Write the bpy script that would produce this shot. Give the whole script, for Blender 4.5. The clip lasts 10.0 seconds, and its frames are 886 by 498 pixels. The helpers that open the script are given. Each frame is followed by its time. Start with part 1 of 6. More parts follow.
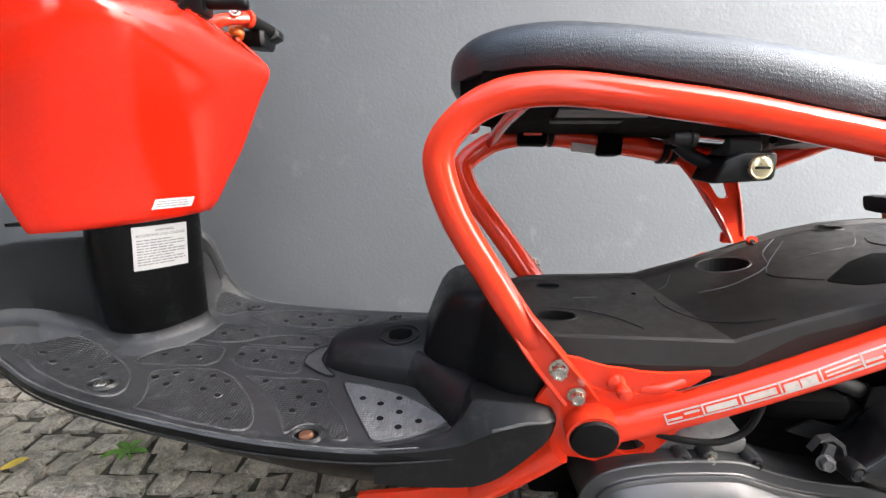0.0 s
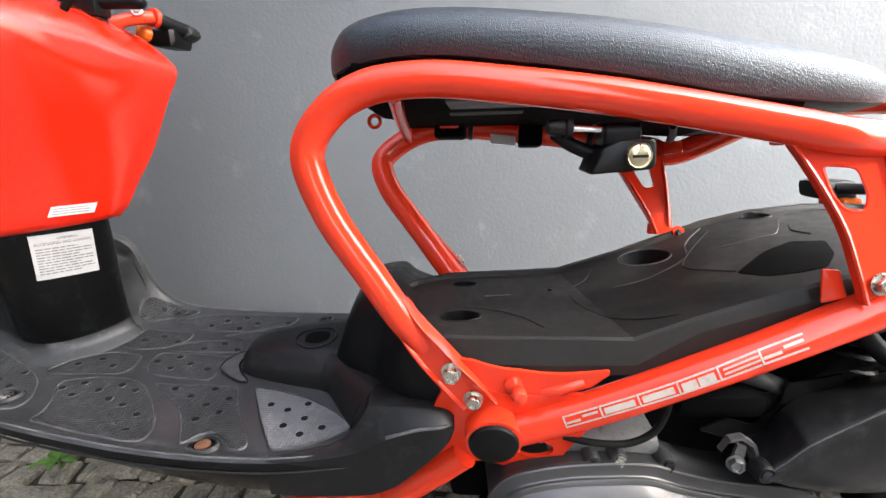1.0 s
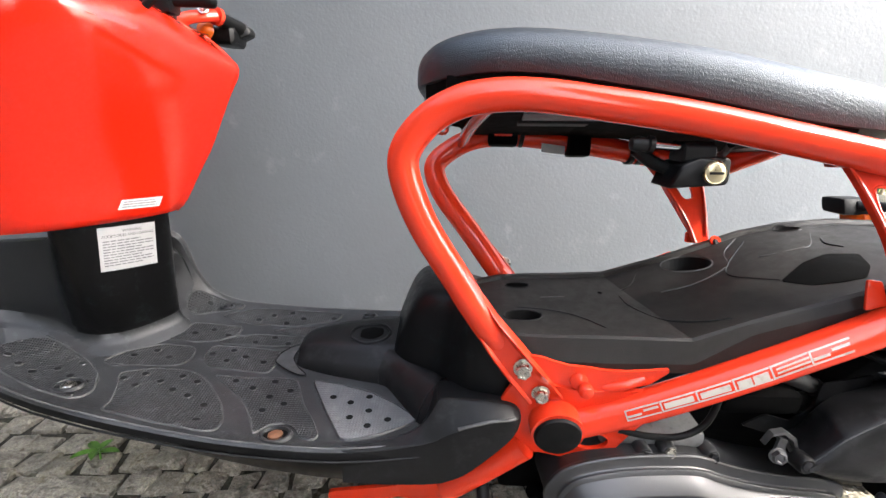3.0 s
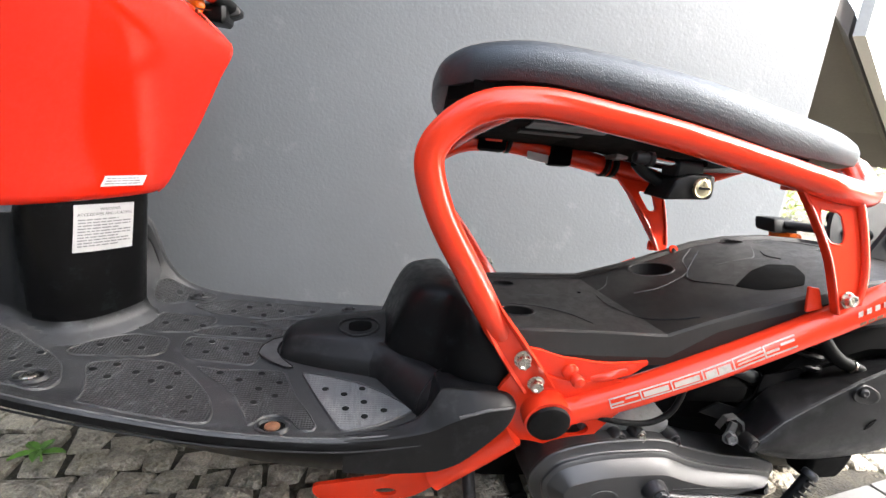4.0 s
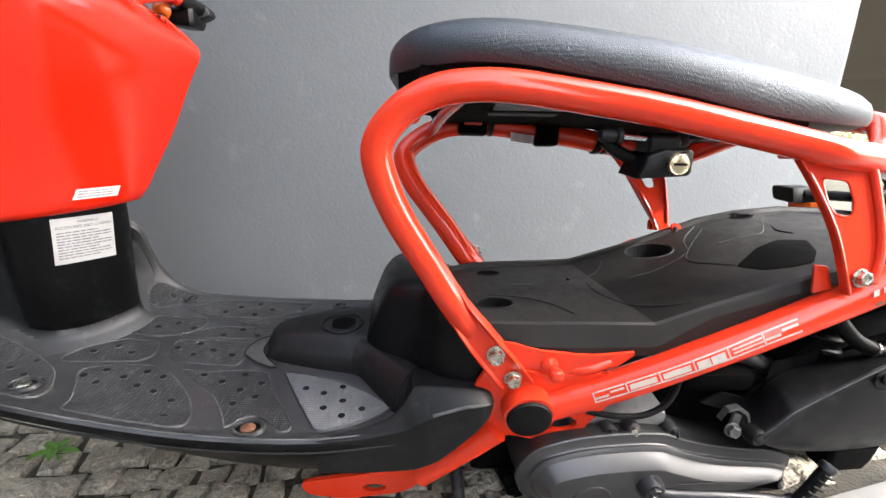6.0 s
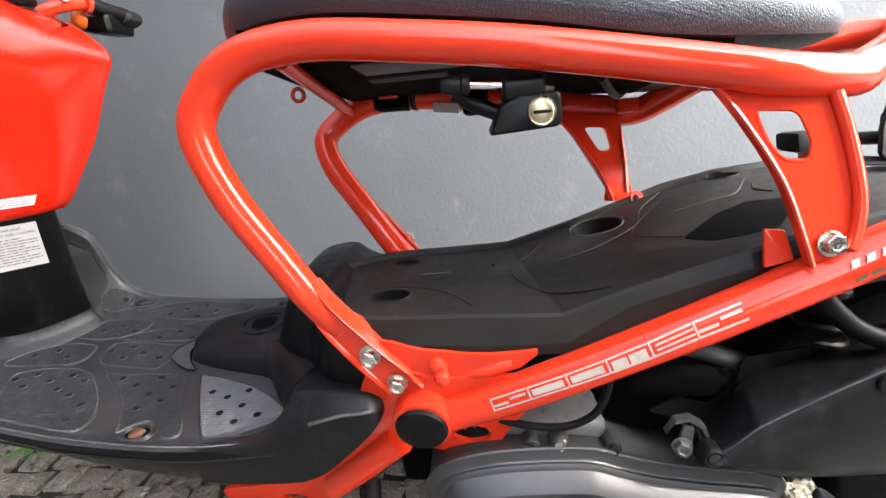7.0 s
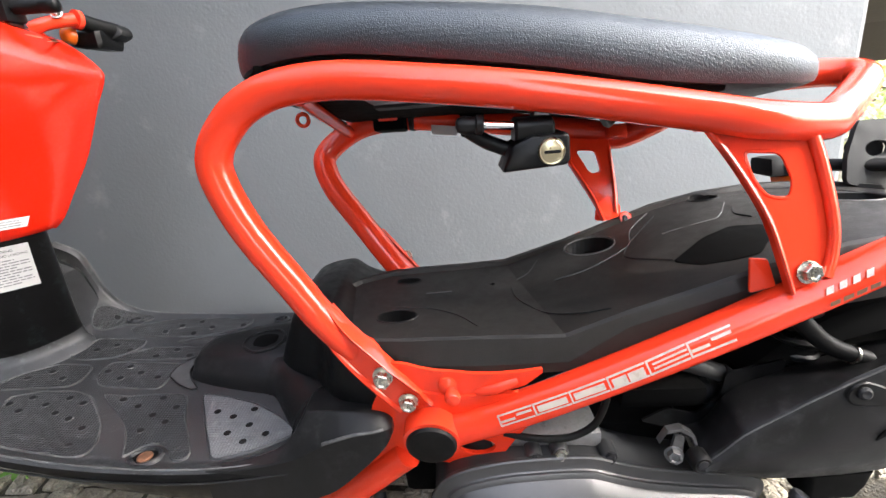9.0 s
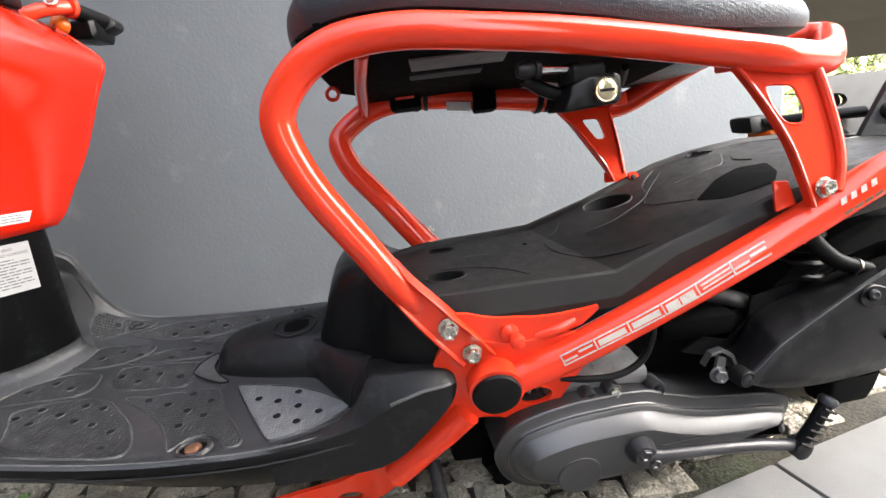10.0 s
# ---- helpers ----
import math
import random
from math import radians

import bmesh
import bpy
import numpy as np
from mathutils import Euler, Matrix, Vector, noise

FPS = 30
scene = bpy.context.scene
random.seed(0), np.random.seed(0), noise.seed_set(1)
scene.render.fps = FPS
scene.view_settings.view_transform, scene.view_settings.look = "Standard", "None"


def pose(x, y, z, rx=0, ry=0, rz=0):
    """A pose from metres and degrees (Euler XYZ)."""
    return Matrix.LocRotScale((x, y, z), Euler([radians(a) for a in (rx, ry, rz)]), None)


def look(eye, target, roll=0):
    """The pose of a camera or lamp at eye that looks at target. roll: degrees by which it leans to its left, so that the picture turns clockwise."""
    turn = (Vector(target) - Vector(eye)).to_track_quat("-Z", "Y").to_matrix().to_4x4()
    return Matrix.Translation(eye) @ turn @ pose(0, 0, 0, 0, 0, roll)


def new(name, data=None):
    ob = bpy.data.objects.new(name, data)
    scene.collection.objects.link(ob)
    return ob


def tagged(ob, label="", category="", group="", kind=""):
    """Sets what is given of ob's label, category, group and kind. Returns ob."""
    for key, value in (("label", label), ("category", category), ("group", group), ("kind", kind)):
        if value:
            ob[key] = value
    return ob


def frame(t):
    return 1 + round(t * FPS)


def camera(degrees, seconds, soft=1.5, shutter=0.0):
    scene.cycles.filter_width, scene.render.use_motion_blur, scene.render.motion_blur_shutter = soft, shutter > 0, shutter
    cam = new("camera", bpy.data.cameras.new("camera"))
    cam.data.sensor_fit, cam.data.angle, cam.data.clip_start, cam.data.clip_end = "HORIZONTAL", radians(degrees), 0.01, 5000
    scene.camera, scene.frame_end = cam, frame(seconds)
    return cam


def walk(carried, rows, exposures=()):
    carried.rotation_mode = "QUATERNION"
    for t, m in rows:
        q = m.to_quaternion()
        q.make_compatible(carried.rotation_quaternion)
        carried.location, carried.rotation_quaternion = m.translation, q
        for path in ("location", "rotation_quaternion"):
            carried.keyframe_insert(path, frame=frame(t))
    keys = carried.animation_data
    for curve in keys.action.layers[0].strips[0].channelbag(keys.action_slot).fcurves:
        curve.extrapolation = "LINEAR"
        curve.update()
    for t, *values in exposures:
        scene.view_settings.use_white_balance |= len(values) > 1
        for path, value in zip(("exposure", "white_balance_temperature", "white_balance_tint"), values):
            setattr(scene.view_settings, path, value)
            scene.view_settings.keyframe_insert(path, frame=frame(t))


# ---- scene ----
cam = camera(85.0, 10.0)
PATH = [
    (0.0, pose(-0.0056, -0.0014, 0.6975, 75.48, -0.05, -0.32)),
    (0.5, pose(0.0734, 0.0106, 0.7132, 74.61, 1.40, -0.01)),
    (1.0, pose(0.1584, 0.0266, 0.6964, 74.74, 1.79, 0.33)),
    (1.5, pose(0.0185, -0.0009, 0.7059, 74.69, 0.44, -1.49)),
    (2.0, pose(0.0359, -0.0060, 0.7154, 74.62, 0.71, -0.19)),
    (2.2, pose(0.0091, -0.0091, 0.7164, 74.55, 0.40, -0.98)),
    (3.3, pose(0.0238, -0.0065, 0.7111, 74.71, -1.38, -2.90)),
    (3.5, pose(0.0205, -0.0086, 0.7110, 74.94, -2.63, -4.53)),
    (4.0, pose(-0.1114, -0.0217, 0.7007, 75.46, -5.42, -10.51)),
    (4.5, pose(-0.1030, -0.0141, 0.6759, 75.95, -5.08, -9.91)),
    (5.0, pose(-0.0633, -0.0150, 0.6994, 75.09, -4.55, -8.48)),
    (5.2, pose(-0.0560, -0.0226, 0.7140, 74.14, -4.02, -7.30)),
    (6.3, pose(0.0316, 0.0030, 0.7174, 72.84, 0.02, -5.54)),
    (6.5, pose(0.0629, 0.0150, 0.7045, 72.65, 1.14, -4.13)),
    (7.0, pose(0.3035, 0.0683, 0.6685, 72.78, 5.13, 3.34)),
    (7.5, pose(0.2248, 0.0427, 0.7123, 71.53, 4.58, 1.04)),
    (8.0, pose(0.1349, 0.0100, 0.7519, 70.94, 3.35, -1.58)),
    (8.5, pose(0.1346, 0.0116, 0.7421, 71.63, 3.02, -2.00)),
    (9.0, pose(0.2584, 0.0509, 0.7170, 72.00, 4.44, -0.20)),
    (9.5, pose(0.2031, 0.0354, 0.7395, 71.63, 5.08, -3.40)),
    (10.0, pose(0.0928, 0.0151, 0.6428, 74.50, 6.77, -8.64)),
]
walk(cam, PATH)

from mathutils.bvhtree import BVHTree

# ---- light ----
world = bpy.data.worlds.new("sky")
scene.world = world
world.use_nodes = True
wn = world.node_tree
sky = wn.nodes.new("ShaderNodeTexSky")
sky.sky_type = "NISHITA"
sky.sun_disc = False
SUN_EL, SUN_AZ = 40.0, 122.0      # height, and degrees from +y towards +x
sky.sun_elevation, sky.sun_rotation = radians(SUN_EL), radians(SUN_AZ)
sky.air_density, sky.dust_density = 1.0, 4.0
bg = wn.nodes["Background"]
bg.inputs["Strength"].default_value = 0.14
haze = wn.nodes.new("ShaderNodeHueSaturation")      # thin white cloud takes some of the blue
haze.inputs["Saturation"].default_value = 0.6
wn.links.new(sky.outputs[0], haze.inputs["Color"])
wn.links.new(haze.outputs[0], bg.inputs["Color"])

sun_data = bpy.data.lights.new("sun", "SUN")
sun_data.energy, sun_data.angle, sun_data.color = 5.0, radians(5.0), (1.0, 0.965, 0.92)
sun = new("sun", sun_data)
sd = Vector((math.sin(radians(SUN_AZ)) * math.cos(radians(SUN_EL)), math.cos(radians(SUN_AZ)) * math.cos(radians(SUN_EL)), math.sin(radians(SUN_EL))))
sun.matrix_world = look(sd * 20, (0, 0, 0))
scene.view_settings.exposure = 3.5


# ---- materials ----
def mat(name, base, rough=0.5, metal=0.0, spec=0.5, var=0.15, scale=8.0, fine=60.0, bump=0.0, bump_scale=300.0, dirt=None, dirt_amount=0.0, dirt_scale=6.0, coat=0.0, rough_var=0.1, by_object=0.0):
    """A painted, moulded or mineral surface: two scales of colour change, uneven gloss, fine relief, and stains of a second colour."""
    m = bpy.data.materials.new(name)
    m.use_nodes = True
    t = m.node_tree
    b = t.nodes["Principled BSDF"]
    b.inputs["Roughness"].default_value = rough
    b.inputs["Metallic"].default_value = metal
    b.inputs["Specular IOR Level"].default_value = spec
    b.inputs["Coat Weight"].default_value = coat
    b.inputs["Coat Roughness"].default_value = 0.08
    tc = t.nodes.new("ShaderNodeTexCoord")
    co = tc.outputs["Object"]

    def tex(sc, detail=3.0, rgh=0.55):
        n = t.nodes.new("ShaderNodeTexNoise")
        n.inputs["Scale"].default_value, n.inputs["Detail"].default_value, n.inputs["Roughness"].default_value = sc, detail, rgh
        t.links.new(co, n.inputs["Vector"])
        return n.outputs["Fac"]

    def ramp(fac, lo, hi, a, c):
        r = t.nodes.new("ShaderNodeMapRange")
        r.inputs["From Min"].default_value, r.inputs["From Max"].default_value = lo, hi
        r.inputs["To Min"].default_value, r.inputs["To Max"].default_value = a, c
        t.links.new(fac, r.inputs["Value"])
        return r.outputs[0]

    def mult(x, y):
        n = t.nodes.new("ShaderNodeMath")
        n.operation = "MULTIPLY"
        t.links.new(x, n.inputs[0])
        t.links.new(y, n.inputs[1])
        return n.outputs[0]

    big, small = tex(scale), tex(fine, 4.0, 0.65)
    k = mult(ramp(big, 0.3, 0.7, 1 - var, 1 + var), ramp(small, 0.3, 0.7, 1 - var * 0.7, 1 + var * 0.7))
    if by_object:
        oi = t.nodes.new("ShaderNodeObjectInfo")
        gi = t.nodes.new("ShaderNodeNewGeometry")
        ad = t.nodes.new("ShaderNodeMath")
        ad.operation = "ADD"
        t.links.new(oi.outputs["Random"], ad.inputs[0])
        t.links.new(gi.outputs["Random Per Island"], ad.inputs[1])
        k = mult(k, ramp(ad.outputs[0], 0.0, 2.0, 1 - by_object, 1 + by_object))
    hs = t.nodes.new("ShaderNodeVectorMath")
    hs.operation = "SCALE"
    hs.inputs[0].default_value = base
    t.links.new(k, hs.inputs["Scale"])
    col = hs.outputs[0]
    if dirt:
        mx = t.nodes.new("ShaderNodeMix")
        mx.data_type = "RGBA"
        t.links.new(ramp(tex(dirt_scale, 6.0, 0.7), 0.62 - 0.3 * dirt_amount, 0.75, 0.0, 1.0), mx.inputs["Factor"])
        t.links.new(col, mx.inputs[6])
        mx.inputs[7].default_value = (*dirt, 1)
        col = mx.outputs[2]
    t.links.new(col, b.inputs["Base Color"])
    t.links.new(ramp(small, 0.3, 0.7, max(0.02, rough - rough_var), min(1, rough + rough_var)), b.inputs["Roughness"])
    if bump:
        bp = t.nodes.new("ShaderNodeBump")
        bp.inputs["Strength"].default_value, bp.inputs["Distance"].default_value = 1.0, bump
        t.links.new(tex(bump_scale, 2.0, 0.5), bp.inputs["Height"])
        t.links.new(bp.outputs[0], b.inputs["Normal"])
    return m


def cell_bump(m, scale, depth, feature="F1", uneven=1.0):
    """Adds a grain of small cells to a material's relief (vinyl grain, knurling)."""
    t = m.node_tree
    b = t.nodes["Principled BSDF"]
    tc = t.nodes.new("ShaderNodeTexCoord")
    v = t.nodes.new("ShaderNodeTexVoronoi")
    v.feature = feature
    v.inputs["Scale"].default_value = scale
    v.inputs["Randomness"].default_value = uneven
    t.links.new(tc.outputs["Object"], v.inputs["Vector"])
    bp = t.nodes.new("ShaderNodeBump")
    bp.inputs["Strength"].default_value, bp.inputs["Distance"].default_value = 1.0, depth
    t.links.new(v.outputs["Distance"], bp.inputs["Height"])
    if b.inputs["Normal"].is_linked:
        t.links.new(b.inputs["Normal"].links[0].from_socket, bp.inputs["Normal"])
    t.links.new(bp.outputs[0], b.inputs["Normal"])
    return m


RED = mat("red_paint", (0.59, 0.033, 0.011), 0.14, spec=0.44, var=0.015, rough_var=0.012)
RED_PLASTIC = mat("red_plastic", (0.40, 0.011, 0.003), 0.15, spec=0.40, var=0.012, rough_var=0.012)
BLACK = mat("black_plastic", (0.0060, 0.0060, 0.0063), 0.40, spec=0.17, var=0.3, bump=0.0002, bump_scale=900, dirt=(0.018, 0.018, 0.019), dirt_amount=0.3, dirt_scale=30)
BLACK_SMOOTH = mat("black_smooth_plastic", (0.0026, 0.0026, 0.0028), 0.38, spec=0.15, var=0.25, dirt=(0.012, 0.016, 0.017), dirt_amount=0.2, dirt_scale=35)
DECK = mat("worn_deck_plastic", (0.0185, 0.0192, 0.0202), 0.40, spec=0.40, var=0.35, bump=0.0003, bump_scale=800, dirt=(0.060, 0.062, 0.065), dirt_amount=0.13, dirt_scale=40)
# paler copy of the black plastic, for faces that catch more light
BLACK_BRIGHTENED = mat("brightened_black_plastic", (0.0125, 0.0134, 0.0144), 0.40, spec=0.34, var=0.12, scale=14, dirt=(0.024, 0.0255, 0.027), dirt_amount=0.18, dirt_scale=9)
PAD = cell_bump(mat("grip_pad_plastic", (0.0105, 0.0108, 0.0113), 0.42, spec=0.40, var=0.4, dirt=(0.060, 0.062, 0.064), dirt_amount=0.26, dirt_scale=45), 230, 0.0028, "F1", 0.0)
PAD_GREY = cell_bump(mat("grey_grip_pad", (0.080, 0.082, 0.085), 0.5, spec=0.4, var=0.15, dirt=(0.12, 0.12, 0.12), dirt_amount=0.3, dirt_scale=40), 215, 0.0012, "F1", 0.0)
TRAY = mat("tray_plastic", (0.0125, 0.0115, 0.0105), 0.48, spec=0.2, var=0.25, bump=0.0003, bump_scale=700, dirt=(0.020, 0.019, 0.018), dirt_amount=0.3, dirt_scale=22)
# blue sky sheen is put into the vinyl's base colour and specular tint
VINYL = cell_bump(mat("seat_vinyl", (0.0125, 0.0148, 0.0178), 0.38, spec=0.66, var=0.12, rough_var=0.05), 760, -0.0009, "SMOOTH_F1", 0.6)
VINYL.node_tree.nodes["Principled BSDF"].inputs["Specular Tint"].default_value = (0.80, 0.90, 1.0, 1.0)
RUBBER = mat("rubber", (0.003, 0.003, 0.003), 0.55, spec=0.15, var=0.2)
DARK = mat("dark_metal", (0.010, 0.010, 0.011), 0.55, metal=0.1, spec=0.2, var=0.4, dirt=(0.04, 0.038, 0.035), dirt_amount=0.25, dirt_scale=40)
STRAP = mat("dull_strap_steel", (0.10, 0.10, 0.10), 0.4, metal=0.7, var=0.3, fine=120)
PIPE = mat("dusty_rubber_pipe", (0.030, 0.030, 0.029), 0.55, spec=0.3, var=0.35, dirt=(0.06, 0.058, 0.054), dirt_amount=0.3, dirt_scale=40)
MATTE = mat("matt_black_plastic", (0.0022, 0.0022, 0.0022), 0.9, spec=0.05, var=0.3)
DARK_GREY = mat("dark_grey_paint", (0.026, 0.026, 0.028), 0.38, metal=0.4, var=0.1)
STEEL = mat("zinc_steel", (0.46, 0.44, 0.38), 0.28, metal=1.0, var=0.15, fine=200)
BRASS = mat("lock_brass", (0.50, 0.44, 0.29), 0.32, metal=1.0, var=0.1)
CHROME = mat("chrome", (0.75, 0.75, 0.75), 0.1, metal=1.0, var=0.03)
RUST = mat("rusty_steel", (0.13, 0.055, 0.025), 0.7, metal=0.3, var=0.5, fine=300)
ENGINE = mat("engine_case_paint", (0.064, 0.064, 0.065), 0.43, metal=0.72, var=0.04, scale=9, fine=40, rough_var=0.03)
ALU = mat("raw_aluminium", (0.35, 0.35, 0.35), 0.45, metal=0.8, var=0.25, dirt=(0.08, 0.075, 0.07), dirt_amount=0.35, dirt_scale=30)
LABEL = mat("white_label", (0.42, 0.42, 0.42), 0.4, var=0.05)
PRINT = mat("faded_fine_print", (0.16, 0.16, 0.17), 0.5, var=0.2)
INK = mat("label_ink", (0.03, 0.03, 0.035), 0.5, var=0.2)
DECAL = mat("silver_decal", (0.36, 0.31, 0.27), 0.3, var=0.08)
ORANGE = mat("amber_lens", (0.75, 0.13, 0.008), 0.2, var=0.05)
WALL = cell_bump(mat("grey_wall_paint", (0.064, 0.070, 0.077), 0.55, spec=0.35, var=0.05, scale=2.0, fine=25, bump=0.0005, bump_scale=120, rough_var=0.06, dirt=(0.095, 0.10, 0.105), dirt_amount=0.10, dirt_scale=7), 170, 0.0002, "SMOOTH_F1")
STONE = mat("granite_sett", (0.275, 0.245, 0.195), 0.8, var=0.5, scale=30, fine=300, bump=0.012, bump_scale=120, dirt=(0.125, 0.11, 0.065), dirt_amount=0.5, dirt_scale=30, by_object=0.35)
JOINT = mat("sandy_joint", (0.034, 0.029, 0.019), 0.95, var=0.6, bump=0.008, bump_scale=160, dirt=(0.03, 0.045, 0.014), dirt_amount=0.3, dirt_scale=9)
SLAB = mat("concrete_slab", (0.13, 0.127, 0.12), 0.8, var=0.12, scale=6, fine=200, bump=0.0008, bump_scale=260, dirt=(0.10, 0.095, 0.085), dirt_amount=0.3, dirt_scale=7, by_object=0.1)
LEAF = mat("weed_leaf", (0.10, 0.23, 0.03), 0.45, var=0.25, fine=120)
FOLIAGE = mat("tree_leaf", (0.20, 0.25, 0.04), 0.5, var=0.3, by_object=0.6)
BARK = mat("bark", (0.10, 0.075, 0.05), 0.9, var=0.4, scale=12, fine=60, bump=0.01, bump_scale=30)
SOFFIT = mat("brown_soffit", (0.085, 0.075, 0.068), 0.7, var=0.1, scale=1.5)
FASCIA = mat("pale_fascia", (0.45, 0.44, 0.42), 0.6, var=0.08, scale=2)
PLASTER = mat("pale_plaster", (0.62, 0.60, 0.55), 0.8, var=0.08, scale=1.0)
WINDOW = mat("window_glass", (0.03, 0.035, 0.04), 0.05, var=0.1)
BRICK = mat("added_house_brick", (0.11, 0.085, 0.07), 0.85, var=0.2, scale=1.0)
SCUFF = mat("scuff_and_highlight_plastic", (0.034, 0.0345, 0.035), 0.5, spec=0.3, var=0.45, scale=20, dirt=(0.075, 0.075, 0.074), dirt_amount=0.4, dirt_scale=35)
WORN = mat("worn_plastic_edge", (0.075, 0.076, 0.077), 0.5, spec=0.3, var=0.35, dirt=(0.03, 0.03, 0.03), dirt_amount=0.5, dirt_scale=45)
PETAL = mat("red_plastic_goods", (0.5, 0.04, 0.03), 0.4, var=0.4)
YELLOW = mat("yellow_leaf", (0.55, 0.40, 0.05), 0.6, var=0.2)


# ---- mesh tools ----
def part(name, bm, material, parent=None, label="", smooth=True, sharp=40.0):
    """Links a bmesh as one mesh object."""
    bmesh.ops.recalc_face_normals(bm, faces=bm.faces)
    me = bpy.data.meshes.new(name)
    for f in bm.faces:
        f.smooth = smooth
    bm.to_mesh(me)
    bm.free()
    if smooth:
        me.set_sharp_from_angle(angle=radians(sharp))
    me.materials.append(material)
    ob = new(name, me)
    if parent:
        ob.parent = parent
    return tagged(ob, label)


def view_warp(p):
    """Warps the scooter from its own upright measures to those round its base, shaped to fit the camera's view."""
    x, y, z = p
    u = (z - 0.42 + math.sqrt((z - 0.42) ** 2 + 0.0016)) / 0.407
    q = u if u < 1.2 else 1.2 + (u - 1.2) * 0.5
    w = (x + math.sqrt(x * x + 0.0025)) / 2
    return Vector((x + 0.085 * y * q - 0.55 * w * (y + 0.13), y * (1 + 0.2 * q) + 0.09 * q, z - 0.42 * y * q))


def st(pts, r, seg=14, n=6, **more):
    """A round bar of the scooter along pts, put through the view warp."""
    return tube([view_warp(Vector(q)) for q in pts], r, seg, n, **more)


def sp(name, bm, material, parent, label="", smooth=True, sharp=40.0):
    """A part of the scooter, built upright and put through the view warp."""
    for v in bm.verts:
        v.co = view_warp(v.co)
    return part(name, bm, material, parent, label, smooth, sharp)


def spline(pts, n=8, closed=False):
    """Points along a smooth curve through pts."""
    P = [Vector(p) for p in pts]
    out = []
    m = len(P)
    rng = m if closed else m - 1
    for i in range(rng):
        if closed:
            a, b, c, e = P[i - 1], P[i], P[(i + 1) % m], P[(i + 2) % m]
        else:
            b, c = P[i], P[i + 1]
            a = P[i - 1] if i else b * 2 - c
            e = P[i + 2] if i + 2 < m else c * 2 - b
        for k in range(n):
            t = k / n
            out.append(0.5 * (2 * b + (c - a) * t + (2 * a - 5 * b + 4 * c - e) * t * t + (3 * b - a - 3 * c + e) * t ** 3))
    if not closed:
        out.append(P[-1])
    return out


def rings(bm, R, close=True, cap=True):
    """Skins a row of rings of points."""
    V = [[bm.verts.new(p) for p in r] for r in R]
    n = len(R[0])
    for a, b in zip(V, V[1:]):
        for i in range(n if close else n - 1):
            j = (i + 1) % n
            bm.faces.new((a[i], a[j], b[j], b[i]))
    if cap:
        bm.faces.new(V[0])
        bm.faces.new(V[-1][::-1])
    return bm


def tube(pts, r, seg=14, n=8, smooth_path=True, bm=None, taper=None, flat=1.0):
    """A round bar along pts."""
    bm = bm or bmesh.new()
    P = spline(pts, n) if smooth_path and len(pts) > 2 else [Vector(p) for p in pts]
    up = None
    R = []
    for i, p in enumerate(P):
        d = (P[min(i + 1, len(P) - 1)] - P[max(i - 1, 0)]).normalized()
        if up is None:
            up = d.orthogonal().normalized()
        up = (up - d * up.dot(d)).normalized()
        s = d.cross(up)
        rr = r if taper is None else r * (1 + (taper - 1) * i / (len(P) - 1))
        R.append([p + (up * math.cos(2 * math.pi * k / seg) + s * flat * math.sin(2 * math.pi * k / seg)) * rr for k in range(seg)])
    return rings(bm, R)


def rounded(pts, r, n=4):
    """A polygon in the plane with its corners rounded."""
    out = []
    m = len(pts)
    for i in range(m):
        a, b, c = Vector(pts[i - 1]), Vector(pts[i]), Vector(pts[(i + 1) % m])
        d1, d2 = a - b, c - b
        k = min(r, d1.length * 0.45, d2.length * 0.45)
        p, q = b + d1.normalized() * k, b + d2.normalized() * k
        for j in range(n + 1):
            t = j / n
            out.append(p * (1 - t) ** 2 + b * 2 * t * (1 - t) + q * t * t)
    return out


def plate(outline, place, thick, bevel=0.0, bm=None, holes=()):
    """A flat plate: an outline (u, v), place(u, v, w) gives its points in space, w runs from 0 to thick. Holes go through it."""
    bm = bm or bmesh.new()
    if not holes:
        if bevel:
            c = sum((Vector(p) for p in outline), Vector((0, 0))) / len(outline)

            def ins(p, k):
                d = c - Vector(p)
                return Vector(p) + d * min(0.4, k / max(d.length, 1e-6))
            steps = [(bevel, 0), (0, bevel), (0, thick - bevel), (bevel * 0.3, thick - bevel * 0.3), (bevel, thick)]
            R = [[place(*ins(p, k), w) for p in outline] for k, w in steps]
        else:
            R = [[place(*p, w) for p in outline] for w in (0, thick)]
        return rings(bm, R)
    flat = []
    for loop in (outline, *holes):
        flat.append([bm.verts.new(place(*p, 0)) for p in loop])
    edges = []
    for vs in flat:
        for i in range(len(vs)):
            edges.append(bm.edges.new((vs[i - 1], vs[i])))
    res = bmesh.ops.triangle_fill(bm, edges=edges, use_beauty=True)
    faces = [g for g in res["geom"] if isinstance(g, bmesh.types.BMFace)]
    top = {}
    for loop, vs in zip((outline, *holes), flat):
        for p, v in zip(loop, vs):
            top[v] = bm.verts.new(place(*p, thick))
    for f in faces:
        bm.faces.new([top[v] for v in f.verts][::-1])
    for vs in flat:
        for i in range(len(vs)):
            bm.faces.new((vs[i - 1], vs[i], top[vs[i]], top[vs[i - 1]]))
    return bm


def circle(c, r, n=20, sy=1.0, turn=0.0):
    out = []
    for i in range(n):
        a = 2 * math.pi * i / n
        x, y = r * math.cos(a), r * sy * math.sin(a)
        out.append((c[0] + x * math.cos(turn) - y * math.sin(turn), c[1] + x * math.sin(turn) + y * math.cos(turn)))
    return out


